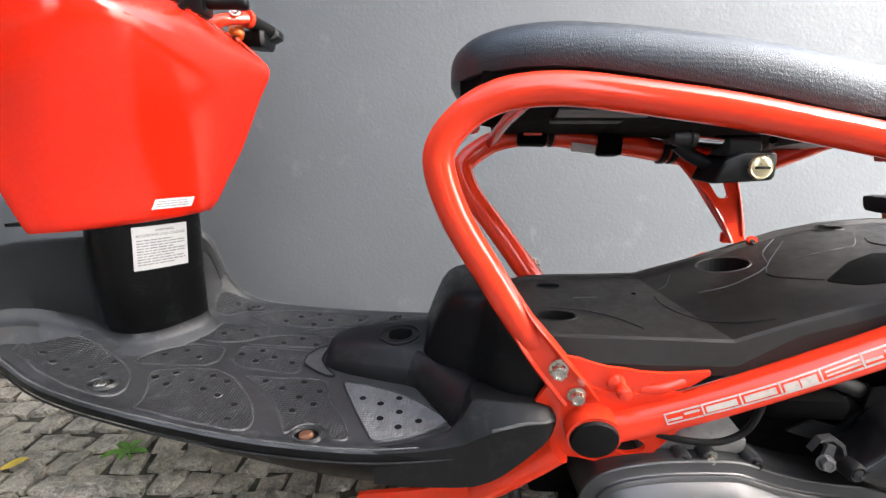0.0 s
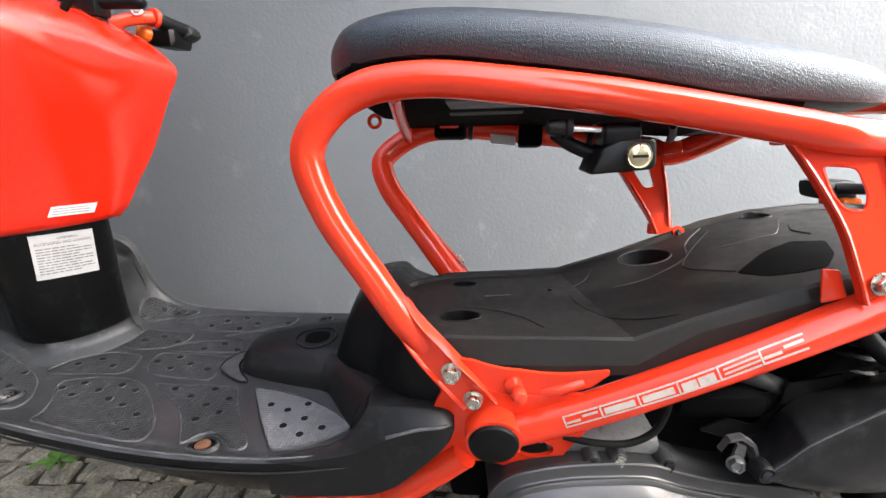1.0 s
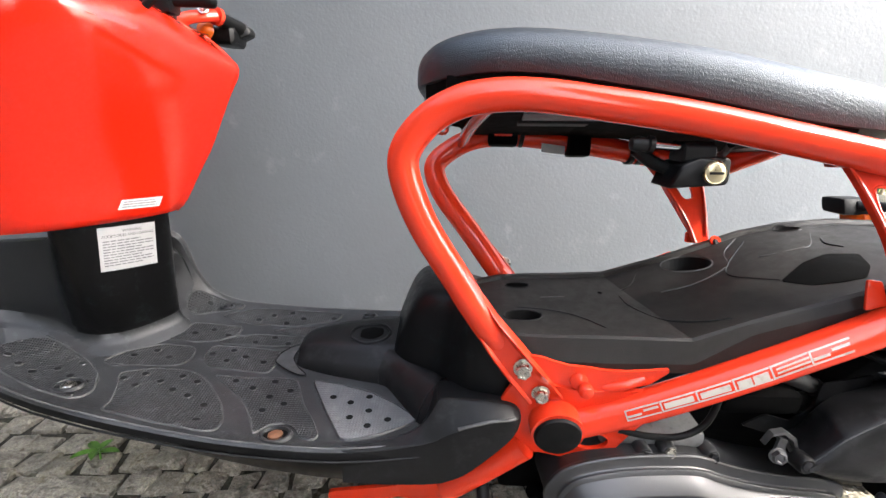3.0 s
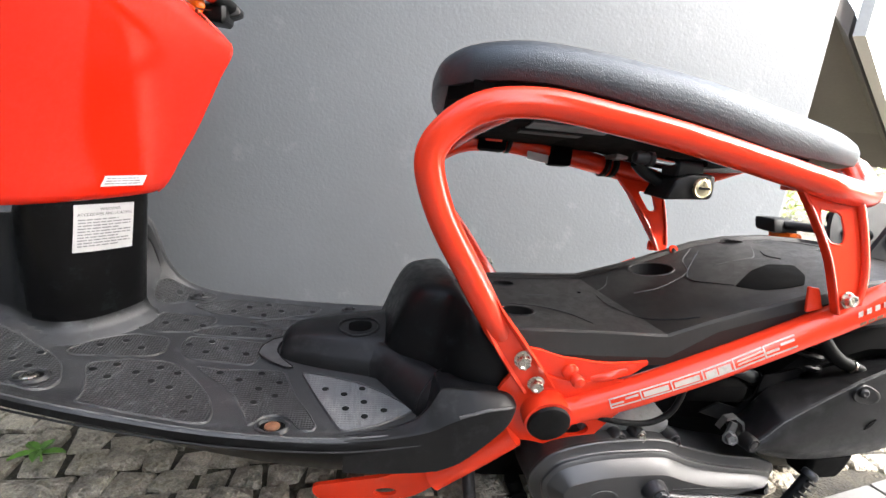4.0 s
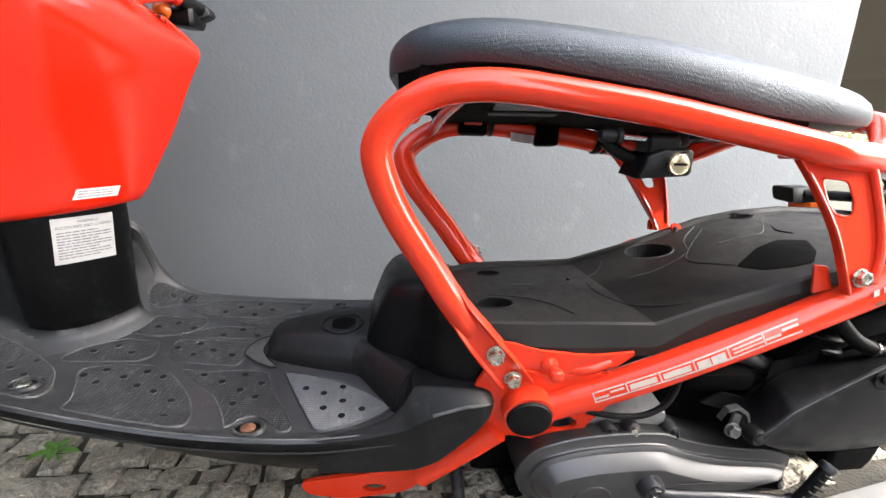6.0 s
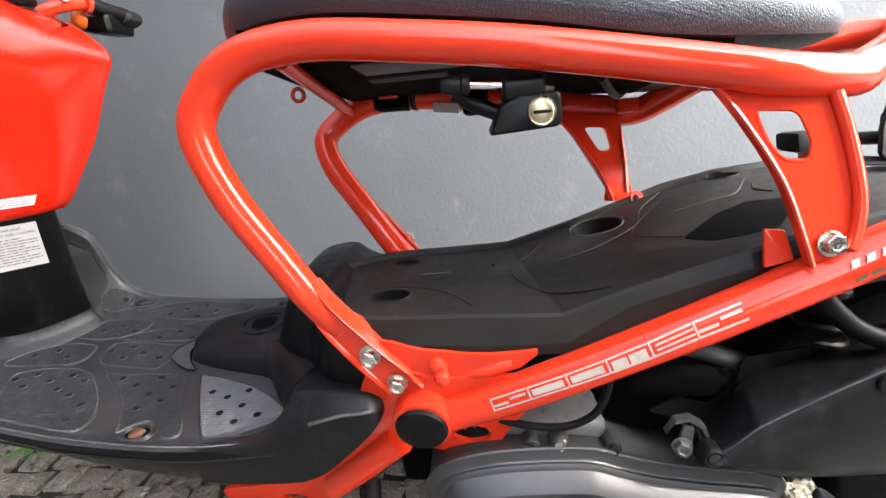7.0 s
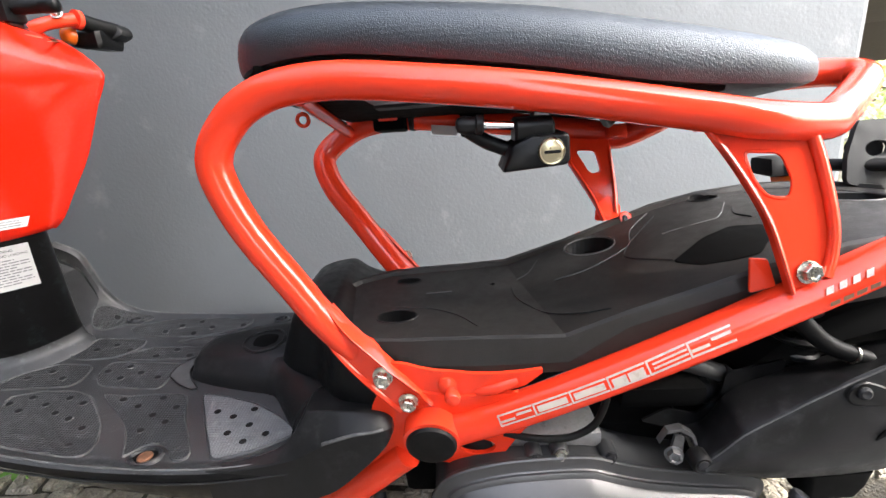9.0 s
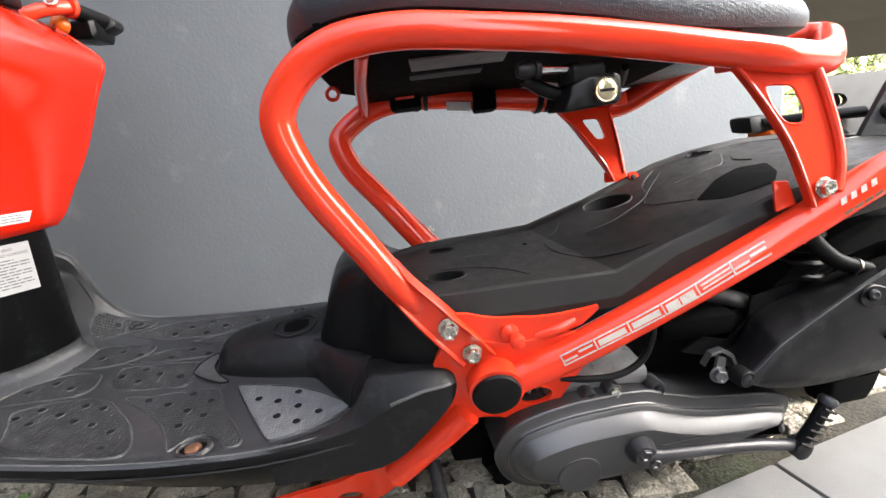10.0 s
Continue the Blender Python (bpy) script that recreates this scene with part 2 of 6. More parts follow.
def box(lo, hi, bevel=0.004, bm=None):
    """A box with rounded edges."""
    bm = bm or bmesh.new()
    tmp = bmesh.new()
    bmesh.ops.create_cube(tmp, size=1.0)
    for v in tmp.verts:
        v.co = Vector([(lo[i] + hi[i]) / 2 + v.co[i] * (hi[i] - lo[i]) for i in range(3)])
    if bevel:
        bmesh.ops.bevel(tmp, geom=tmp.edges[:], offset=bevel, segments=2, profile=0.6, affect="EDGES")
    me = bpy.data.meshes.new("tmp")
    tmp.to_mesh(me)
    tmp.free()
    bm.from_mesh(me)
    bpy.data.meshes.remove(me)
    return bm


def lathe(c, axis, prof, seg=20, bm=None):
    """A turned body: profile rows (distance along axis, radius) from the point c."""
    bm = bm or bmesh.new()
    a = Vector(axis).normalized()
    u = a.orthogonal().normalized()
    v = a.cross(u)
    R = [[Vector(c) + a * d + (u * math.cos(2 * math.pi * k / seg) + v * math.sin(2 * math.pi * k / seg)) * r for k in range(seg)] for d, r in prof]
    return rings(bm, R)


def hexbolt(c, axis, r=0.010, h=0.007, bm=None):
    """A hexagon head on a washer flange, with its cupped face."""
    bm = bm or bmesh.new()
    lathe(c, axis, [(0, r * 1.25), (0.0015, r * 1.25), (0.002, r * 1.1)], 20, bm)
    lathe(c, axis, [(0.001, r), (h - 0.001, r), (h, r * 0.9), (h, r * 0.62), (h - 0.0015, r * 0.5)], 6, bm)
    return bm


def side(y):
    """Places (u, v, w) as x, z on the plane y, with w towards -y."""
    return lambda u, v, w=0.0: Vector((u, y - w, v))


# ---- ground, wall, surroundings ----
def sheet(x0, x1, y0, y1, z, step=None):
    bm = bmesh.new()
    vs = [bm.verts.new(p) for p in ((x0, y0, z), (x1, y0, z), (x1, y1, z), (x0, y1, z))]
    bm.faces.new(vs)
    return bm


GROUND = 0.045
WALL_Y, WALL_END = 1.27, 1.25
tagged(part("ground", sheet(-90, 90, -90, 90, GROUND - 0.03), JOINT, None, "sandy bed between the paving stones", False), "", "ground", "", "structure")
# unseen wall, added to darken the left by blocking the sky
tagged(part("wall_west", box((-4.35, -7.0, -0.1), (-4.002, WALL_Y + 0.35, 5.2), 0.012), WALL, None, "unseen grey wall added to cut sky light from the left", False), "", "wall", "", "structure")
tagged(part("wall_north", box((-4.0, WALL_Y, -0.1), (WALL_END, WALL_Y + 0.35, 4.5), 0.012), WALL, None, "dark grey rough-painted rendered house wall", False), "", "wall", "", "structure")

# ---- scooter ----
scooter = new("scooter")
scooter.matrix_world = pose(0.155, 0.82, 0, 13.4, 0, -4)
tagged(scooter, "red and black motor scooter parked beside a grey wall", "scooter")

SCOOTER_IN = scooter.matrix_world.inverted()


def wp(name, bm, material, parent, label="", smooth=True, sharp=40.0):
    """A part of the scooter whose points are given in the place's own metres."""
    for v in bm.verts:
        v.co = SCOOTER_IN @ v.co
    return part(name, bm, material, parent, label, smooth, sharp)


def loft(rows, material, name, parent, label="", n=3, sharp=34.0):
    """A moulded body skinned over a row of equal sections, smoothed along its length."""
    cols = [spline([Vector(r[i]) for r in rows], n) for i in range(len(rows[0]))]
    return wp(name, rings(bmesh.new(), [[c[j] for c in cols] for j in range(len(cols[0]))]), material, parent, label, True, sharp)


LOOP = [(0.040, 0.372), (0.000, 0.415), (-0.046, 0.478), (-0.072, 0.513), (-0.114, 0.570), (-0.135, 0.618), (-0.131, 0.645), (-0.104, 0.671), (-0.073, 0.688), (-0.035, 0.697),
        (0.026, 0.699), (0.115, 0.690), (0.204, 0.679), (0.292, 0.665), (0.401, 0.648), (0.464, 0.638)]


def build_near_bracket():
    """Pressed steel bracket between seat rail and main tube: plate with a hole, folded front rib, rolled rear flange, foot with a bolt."""
    def on(u, v, w=0.0):
        return Vector((u, 0.580 - (0.667 - v) * 0.17 - w, v))
    ribs = [(0.530, 0.668), (0.566, 0.619), (0.599, 0.564), (0.618, 0.512), (0.628, 0.479)]
    back = [(0.641, 0.658), (0.657, 0.611), (0.670, 0.556), (0.671, 0.521), (0.665, 0.492)]
    hole = rounded([(0.573, 0.633), (0.614, 0.629), (0.628, 0.598), (0.625, 0.579), (0.600, 0.582), (0.584, 0.603)], 0.010)
    br = wp("rear_bracket", plate(rounded([(0.600, 0.664)] + back + ribs[::-1], 0.005), on, 0.004, 0, None, [hole]), RED, scooter, "pressed red steel bracket with a rounded hole")
    wp("hole_edge", tube([on(u, v, 0.003) for u, v in hole + hole[:1]], 0.0022, 6, 1, False), RED, br)
    lip = bmesh.new()
    rail = spline([Vector((u, 0, v)) for u, v in ribs], 6)
    rings(lip, [[on(p.x - d * 0.004, p.z - d * 0.002, w) for d, w in ((0, -0.001), (1, -0.001), (1, 0.011), (0.6, 0.013), (0, 0.012))] for p in rail])
    wp("rib", lip, RED, br)
    wp("rear_flange", tube([on(u, v, 0.004) for u, v in back], 0.0085, 12, 6, flat=0.8), RED, br)
    wp("weld_tab", lathe(on(0.532, 0.668, 0.002), (0, -1, 0), [(0, 0.010), (0.010, 0.0095), (0.013, 0.007), (0.014, 0.002)], 14), RED, br)
    wp("foot_tab", plate(rounded([(0.592, 0.512), (0.612, 0.510), (0.622, 0.478), (0.592, 0.472)], 0.003), lambda u, v, w: on(u, v, w - 0.016), 0.004, 0.001), RED, br)
    wp("bolt", hexbolt(on(0.644, 0.499, 0.006), (0.05, -1, 0.15), 0.0105, 0.011), STEEL, br, "zinc-plated hexagon bolt")


def build_far_bracket():
    """Its counterpart on the far rail, seen from inside."""
    yb, dx = 0.122, -0.10
    shape = [(0.400, 0.648), (0.430, 0.640), (0.520, 0.632), (0.526, 0.585), (0.530, 0.545), (0.533, 0.500), (0.520, 0.490), (0.505, 0.494), (0.470, 0.55), (0.435, 0.605)]
    br = sp("rear_bracket", plate(rounded([(u + dx, v) for u, v in shape], 0.006), side(yb), 0.005, 0, None, [rounded([(0.458 + dx, 0.615), (0.496 + dx, 0.612), (0.508 + dx, 0.572), (0.486 + dx, 0.571)], 0.009)]), RED, scooter, "pressed red steel bracket with a rounded hole")
    sp("rib", tube([(0.402 + dx, yb - 0.005, 0.646), (0.444 + dx, yb - 0.009, 0.596), (0.485 + dx, yb - 0.010, 0.534), (0.507 + dx, yb - 0.010, 0.488)], 0.0042, 8, 6), RED, br)
    sp("rear_flange", tube([(0.521 + dx, yb, 0.630), (0.527 + dx, yb - 0.004, 0.585), (0.531 + dx, yb - 0.005, 0.545), (0.534 + dx, yb - 0.005, 0.498)], 0.005, 10, 6, flat=0.75), RED, br)
    sp("foot_tab", plate(rounded([(u + dx, v) for u, v in [(0.500, 0.480), (0.502, 0.500), (0.530, 0.510), (0.548, 0.508), (0.548, 0.480)]], 0.004), side(yb + 0.01), 0.004), RED, br)
    sp("foot_tab", plate(rounded([(0.536 + dx, 0.484), (0.534 + dx, 0.499), (0.545 + dx, 0.503), (0.554 + dx, 0.499), (0.556 + dx, 0.484)], 0.004), side(yb - 0.014), 0.003), RED, br)
    sp("bolt", hexbolt((0.543 + dx, yb - 0.017, 0.492), (0.1, -1, 0.1), 0.0042, 0.004), DARK, br, "zinc-plated hexagon bolt")


def build_foot():
    """Foot of the near seat rail: the tube is pressed flat into a channel with a raised rear flange and a low front lip."""
    left = spline([(-0.058, 0, 0.478), (-0.046, 0, 0.455), (-0.034, 0, 0.436), (-0.004, 0, 0.395), (0.0287, 0, 0.3500)], 4)
    right = spline([(-0.034, 0, 0.492), (-0.017, 0, 0.471), (0.012, 0, 0.442), (0.046, 0, 0.404), (0.0768, 0, 0.3640)], 4)
    rows, m = [], len(left) - 1
    for k, (a, b) in enumerate(zip(left, right)):
        t = k / m
        lip = 0.0035 * min(1.0, t * 3)
        up = 0.009 * math.sin(math.pi * min(1.0, 0.12 + t)) ** 0.7 if t < 0.88 else 0.0045
        face = -0.135
        sec = [(0.0, -0.120), (0.0, face - lip), (0.04, face - lip - 0.001), (0.09, face - lip), (0.13, face), (0.5, face), (0.80, face), (0.86, face - up * 0.5), (0.92, face - up), (0.97, face - up - 0.001), (1.0, face - up + 0.001), (1.0, -0.120)]
        rows.append([Vector((a.x + (b.x - a.x) * u, y, a.z + (b.z - a.z) * u)) for u, y in sec])
    return sp("foot_bracket", rings(bmesh.new(), rows), RED, scooter, "", True, 50)


def build_frame():
    near = [(0.032, -0.094, 0.372), (0.002, -0.098, 0.411), (-0.020, -0.118, 0.441)] + [(x, -0.13, z) for x, z in LOOP[2:]]
    far = [(x, 0.13, z) for x, z in LOOP[::-1]]
    tail = [SCOOTER_IN @ Vector(q) for q in ((0.668, 0.589, 0.655), (0.700, 0.612, 0.661), (0.780, 0.690, 0.677), (0.838, 0.752, 0.691), (0.846, 0.790, 0.698), (0.800, 0.815, 0.700), (0.690, 0.830, 0.690))]
    loop = part("seat_rail", tube([view_warp(Vector(q)) for q in near] + tail + [view_warp(Vector(q)) for q in far], 0.0205, 20, 6), RED, scooter, "bent red-painted steel tube carrying the seat")
    for s in (-1, 1):
        y = 0.135 * s
        part("main_tube", st([(0.055, y, 0.300), (0.098, y, 0.312), (0.177, y, 0.343), (0.250, y, 0.376), (0.384, y, 0.434)] + ([(0.507, y, 0.480), (0.601, y, 0.515), (0.74, y * 0.95, 0.552)] if s < 0 else []), 0.0243, 20, 6), RED, scooter)
        # pivot boss with its rubber plug
        boss = sp("pivot_boss", lathe((0.070, y - 0.024 * s, 0.316), (0, s, 0), [(0, 0.035), (0.002, 0.038), (0.05, 0.038)], 28), RED, scooter)
        sp("plug", lathe((0.070, y - 0.0225 * s + (0 if s > 0 else 0.0), 0.314), (0, s, 0), [(-0.012 if s < 0 else 0, 0.020), (-0.011, 0.028), (-0.006, 0.033), (0.002, 0.034)], 28) if s > 0 else
           lathe((0.070, -0.158, 0.314), (0, -1, 0), [(-0.004, 0.034), (0.004, 0.034), (0.008, 0.032), (0.0095, 0.026), (0.0098, 0.010)], 28), RUBBER, boss, "black rubber plug")
        # side plate below the boss, with an oval hole
        outline = rounded([(-0.285, 0.095), (-0.22, 0.082), (-0.12, 0.098), (-0.05, 0.160), (0.0, 0.225), (0.045, 0.248), (0.115, 0.228), (0.160, 0.240), (0.195, 0.305), (0.240, 0.352), (0.200, 0.375), (0.10, 0.372),
                           (0.012, 0.395), (-0.012, 0.350), (-0.02, 0.285), (-0.09, 0.195), (-0.175, 0.150), (-0.295, 0.128)], 0.02)
        sp("side_plate", plate(outline, side(-0.1265 if s < 0 else y + 0.004), 0.007, 0, None, [circle((0.131, 0.271), 0.026, 20, 0.62), circle((-0.169, 0.112), 0.020, 18, 0.5)]), RED, scooter)
        # the rail that runs forward under the deck
        part("under_tube", st([(0.03, y, 0.262), (-0.02, y, 0.215), (-0.09, y, 0.152)] if s < 0 else [(0.03, y, 0.262), (-0.02, y, 0.215), (-0.09, y, 0.152), (-0.16, y * 0.92, 0.122), (-0.24, y * 0.6, 0.125), (-0.40, y * 0.3, 0.14), (-0.62, y * 0.25, 0.22)], 0.022, 14, 6), RED, scooter)
        # foot bracket of the seat rail: plate, raised flange, two bolts
        yo = y + 0.012 * s
        if s < 0:
            foot = build_foot()
        else:
            foot = sp("foot_bracket", plate(rounded([(-0.048, 0.466), (-0.030, 0.480), (0.012, 0.432), (0.050, 0.385), (0.028, 0.350), (-0.004, 0.408)], 0.008), side(yo), -0.006, 0.0015), RED, scooter)
        for x, z in ((0.0171, 0.4114), (0.0449, 0.3704)) if s < 0 else ((0.017, 0.416), (0.047, 0.377)):
            sp("bolt", hexbolt((x, -0.137 if s < 0 else yo + 0.006, z), (0, s, 0), 0.0106, 0.012), STEEL, foot, "zinc-plated hexagon bolt")
        # web between foot and main tube, with a ball stud
        if s < 0:
            web = sp("web_plate", plate([(0.030, 0.424), (0.046, 0.422), (0.064, 0.416), (0.085, 0.411), (0.107, 0.409), (0.135, 0.405), (0.165, 0.404), (0.195, 0.406), (0.222, 0.409), (0.222, 0.404), (0.20, 0.385), (0.10, 0.35), (0.05, 0.36), (0.01, 0.41)], side(-0.125), 0.005), RED, scooter)
            stud = lathe((0.0986, -0.122, 0.3877), (0, s, 0.1), [(0, 0.012), (0.006, 0.0135), (0.012, 0.0125), (0.016, 0.007), (0.017, 0.002)], 16)
            lathe((0.1025, -0.128, 0.3855), (0.1, s, 0.0), [(0, 0.007), (0.012, 0.0075), (0.015, 0.0100), (0.021, 0.0108), (0.026, 0.0085), (0.028, 0.003)], 16, stud)
            tube([(0.136, -0.126, 0.374), (0.160, -0.131, 0.382), (0.190, -0.126, 0.391)], 0.0072, 10, 4, True, stud)
            sp("stud", stud, RED, web)
        yb = 0.122 * s
        # seat stay: short tab up to the seat
        for x, z in ((-0.005, 0.712), (0.43, 0.652)):
            sp("seat_tab", box((x - 0.018, yb * 0.86 - 0.006, z - 0.02), (x + 0.018, yb * 0.86 + 0.006, z + (0.016 if x < 0 else 0.006)), 0.003), RED, scooter)
    build_near_bracket()
    build_far_bracket()
    # diagonal brace from near bend to far rail with the hook below
    part("brace", st([(-0.03, -0.115, 0.690), (-0.06, 0.0, 0.688), (-0.085, 0.122, 0.680)], 0.010, 10, 4), RED, scooter)
    ring = [(-0.108 + 0.009 * math.cos(a), 0.02, 0.690 + 0.009 * math.sin(a)) for a in [i * math.pi / 6 for i in range(13)]]
    part("luggage_hook", st(ring, 0.003, 8, 1, smooth_path=False), RED, scooter, "small red wire ring")
    return loop


build_frame()


def decal_bars(place, L, H, n, parent):
    """A strip of pale box shapes, the lettering's size and colour, as plain bars."""
    t = H * 0.13
    for i in range(n):
        u0, u1 = L * i / n, L * (i + 1) / n - 0.001
        bm = bmesh.new()
        bars = [(u0, u1, 0, t), (u0, u1, H - t, H), (u0, u0 + t, t, H - t)]
        m, k = (u0 + u1) / 2, i % 6
        if k in (0, 5):
            bars += [(u0 + t * 1.2, m - t, H * 0.30, H * 0.48), (m + t * 0.5, u1 - t, H * 0.52, H * 0.70)]
        elif k in (1, 2):
            bars.append((u0 + t * 2.4, u1 - t * 1.6, H * 0.24, H * 0.72))
        elif k == 3:
            bars += [(u0 + t * 2.4, m - t * 0.4, t, H * 0.72), (m + t * 0.6, u1 - t * 1.4, t, H * 0.72)]
        else:
            bars += [(u0 + t * 3, u1, H * 0.30, H * 0.42), (u0 + t * 3, u1, H * 0.58, H * 0.70)]
        for p, q, c, e in bars:
            plate([(p, c), (q, c), (q, e), (p, e)], place, 0.0004, 0, bm)
        sp("decal_bar", bm, DECAL, parent, "pale silver sticker bar", False)


def tube_face(u, v, w=0.0):
    """On the outer face of the near main tube: u along it, v round it from its lower edge, w outwards."""
    pts = ((0.0, 0.165, 0.340), (0.23, 0.384, 0.434), (0.40, 0.560, 0.500))
    if u < 0.23:
        k = u / 0.23
        x, z = pts[0][1] + (pts[1][1] - pts[0][1]) * k, pts[0][2] + (pts[1][2] - pts[0][2]) * k
    else:
        k = (u - 0.23) / 0.17
        x, z = pts[1][1] + (pts[2][1] - pts[1][1]) * k, pts[1][2] + (pts[2][2] - pts[1][2]) * k
    a = 0.48 + (v - 0.0075) / 0.025
    r = 0.0250 + w
    return Vector((x - 0.36 * r * math.sin(a), -0.135 - r * math.cos(a), z + 0.93 * r * math.sin(a)))


def build_decals():
    decal_bars(tube_face, 0.278, 0.0155, 6, scooter)
    for i in range(4):
        u0 = 0.364 + i * 0.012
        sp("decal_bar", plate([(u0, 0.0055), (u0 + 0.0065, 0.0055), (u0 + 0.0095, 0.0110), (u0 + 0.0030, 0.0110)], tube_face, 0.0004), DECAL, scooter, "pale silver sticker bar", False)
        sp("decal_bar", plate([(u0, -0.005), (u0 + 0.009, -0.005), (u0 + 0.010, -0.0015), (u0 + 0.001, -0.0015)], tube_face, 0.0004), RUST, scooter, "dark red sticker bar", False)


build_decals()

def ease(t):
    t = max(0.0, min(1.0, t))
    return t * t * (3 - 2 * t)


def floor_z(x, y):
    """The trodden floor: it leans with the scooter and rises a little to the front."""
    return 0.250 + 0.17 * (y - 0.616) + max(0.0, -0.2 - x) * 0.085


# rims of the floorboard from the rear to the front: near side, far side
RIM_NEAR = [(0.055, 0.590, 0.262), (0.0, 0.584, 0.256), (-0.10, 0.582, 0.252), (-0.20, 0.584, 0.258), (-0.30, 0.590, 0.269), (-0.40, 0.601, 0.284), (-0.48, 0.616, 0.294),
            (-0.56, 0.638, 0.302), (-0.64, 0.669, 0.311), (-0.71, 0.703, 0.329), (-0.80, 0.735, 0.352), (-0.92, 0.785, 0.400)]
RIM_FAR = [(0.06, 0.955, 0.309), (0.0, 0.955, 0.309), (-0.10, 0.957, 0.311), (-0.19, 0.958, 0.315), (-0.27, 0.958, 0.322), (-0.34, 0.957, 0.330), (-0.385, 0.956, 0.341),
           (-0.42, 0.955, 0.362), (-0.443, 0.953, 0.398), (-0.455, 0.951, 0.440), (-0.468, 0.948, 0.475), (-0.500, 0.940, 0.500)]
SKIRT = [0.062, 0.062, 0.057, 0.047, 0.036, 0.028, 0.025, 0.023, 0.022, 0.022, 0.022, 0.022]


def build_deck():
    N, F = spline([Vector(p) for p in RIM_NEAR], 5), spline([Vector(p) for p in RIM_FAR], 5)
    D = [p.x for p in spline([Vector((d, 0, 0)) for d in SKIRT], 5)]
    bm, R = bmesh.new(), []
    for n, f, dep in zip(N, F, D):
        row = [n + Vector((0, y, h)) for y, h in ((0.030, -dep), (0.014, -dep - 0.001), (0.008, -dep + 0.004), (0.001, -dep * 0.5), (-0.002, -0.012), (-0.0005, -0.002), (0.004, 0.002), (0.010, 0.0015), (0.015, -0.003))]
        w = f.y - n.y
        for k in range(1, 24):
            y = n.y + 0.018 + (w - 0.036) * k / 24
            x = n.x + (f.x - n.x) * (y - n.y) / w
            a = ease((y - n.y - 0.012) / 0.060)
            b = ease((f.y - y - 0.008) / 0.075)
            z = floor_z(x, y)
            z = n.z - 0.004 + (z - n.z + 0.004) * a if a < 1 else z
            z = max(z, f.z - 0.004 + (z - f.z + 0.004) * b)
            row.append(Vector((x, y, z)))
        row += [f + Vector((0, y, h)) for y, h in ((-0.014, -0.003), (-0.009, 0.001), (-0.002, 0.002), (0.002, -0.003), (0.001, -0.02), (-0.02, -0.03))]
        R.append(row)
    rings(bm, R)
    bmesh.ops.recalc_face_normals(bm, faces=bm.faces)
    tree = BVHTree.FromBMesh(bm)
    edge = [r[6] + Vector((0, 0, 0.0004)) for r in R]
    groove = [r[4] + Vector((0, -0.0004, -0.004)) for r in R[:-6]]
    back = [r[-4] + Vector((0, 0, 0.0002)) for r in R[10:]]
    board = wp("floorboard", bm, DECK, scooter, "worn black plastic floorboard with textured foot pads")
    # skirt faces take the darker BLACK_SMOOTH; the trodden top stays scuffed DECK
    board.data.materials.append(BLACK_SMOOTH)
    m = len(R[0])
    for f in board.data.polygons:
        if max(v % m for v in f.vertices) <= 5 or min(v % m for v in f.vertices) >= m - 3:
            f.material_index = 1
    wp("worn_edge", tube(edge, 0.0013, 6, 1, False), WORN, board, "rubbed paler rim")
    wp("rim_bead", tube(groove, 0.0018, 6, 1, False), BLACK, board)
    wp("worn_edge", tube(back, 0.0012, 6, 1, False), WORN, board, "rubbed paler rim")
    return board, tree


floorboard, deck_tree = build_deck()


def deck_point(x, y):
    """The floorboard's surface over (x, y)."""
    hit = deck_tree.ray_cast(Vector((x, y, 0.60)), Vector((0, 0, -1)))[0]
    return hit if hit else Vector((x, y, floor_z(x, y)))


PAD_LEFT = [(-0.722, 0.742), (-0.718, 0.781), (-0.696, 0.796), (-0.661, 0.793), (-0.605, 0.779), (-0.551, 0.754), (-0.522, 0.728), (-0.506, 0.689), (-0.511, 0.668), (-0.526, 0.661), (-0.581, 0.676), (-0.656, 0.708)]
PAD_MID = [(-0.490, 0.734), (-0.442, 0.748), (-0.386, 0.749), (-0.357, 0.737), (-0.328, 0.706), (-0.304, 0.677), (-0.290, 0.643), (-0.291, 0.618), (-0.312, 0.614), (-0.386, 0.624), (-0.463, 0.639), (-0.464, 0.662), (-0.474, 0.697)]
PAD_RIGHT = [(-0.338, 0.742), (-0.291, 0.738), (-0.245, 0.743), (-0.200, 0.741), (-0.180, 0.686), (-0.155, 0.649), (-0.142, 0.622), (-0.147, 0.611), (-0.167, 0.613), (-0.176, 0.632), (-0.199, 0.647), (-0.220, 0.641), (-0.229, 0.625), (-0.236, 0.621), (-0.246, 0.646), (-0.265, 0.680), (-0.291, 0.703), (-0.322, 0.727)]
PAD_PALE = [(-0.173, 0.742), (-0.133, 0.732), (-0.076, 0.712), (-0.031, 0.684), (0.008, 0.650), (-0.012, 0.637), (-0.055, 0.620), (-0.104, 0.610), (-0.140, 0.675)]
PAD_FAR_A = [(-0.531, 0.759), (-0.507, 0.790), (-0.456, 0.815), (-0.398, 0.811), (-0.394, 0.775), (-0.410, 0.759), (-0.518, 0.751)]
PAD_FAR_B = [(-0.374, 0.782), (-0.372, 0.819), (-0.305, 0.821), (-0.239, 0.816), (-0.248, 0.778), (-0.255, 0.754), (-0.357, 0.762)]
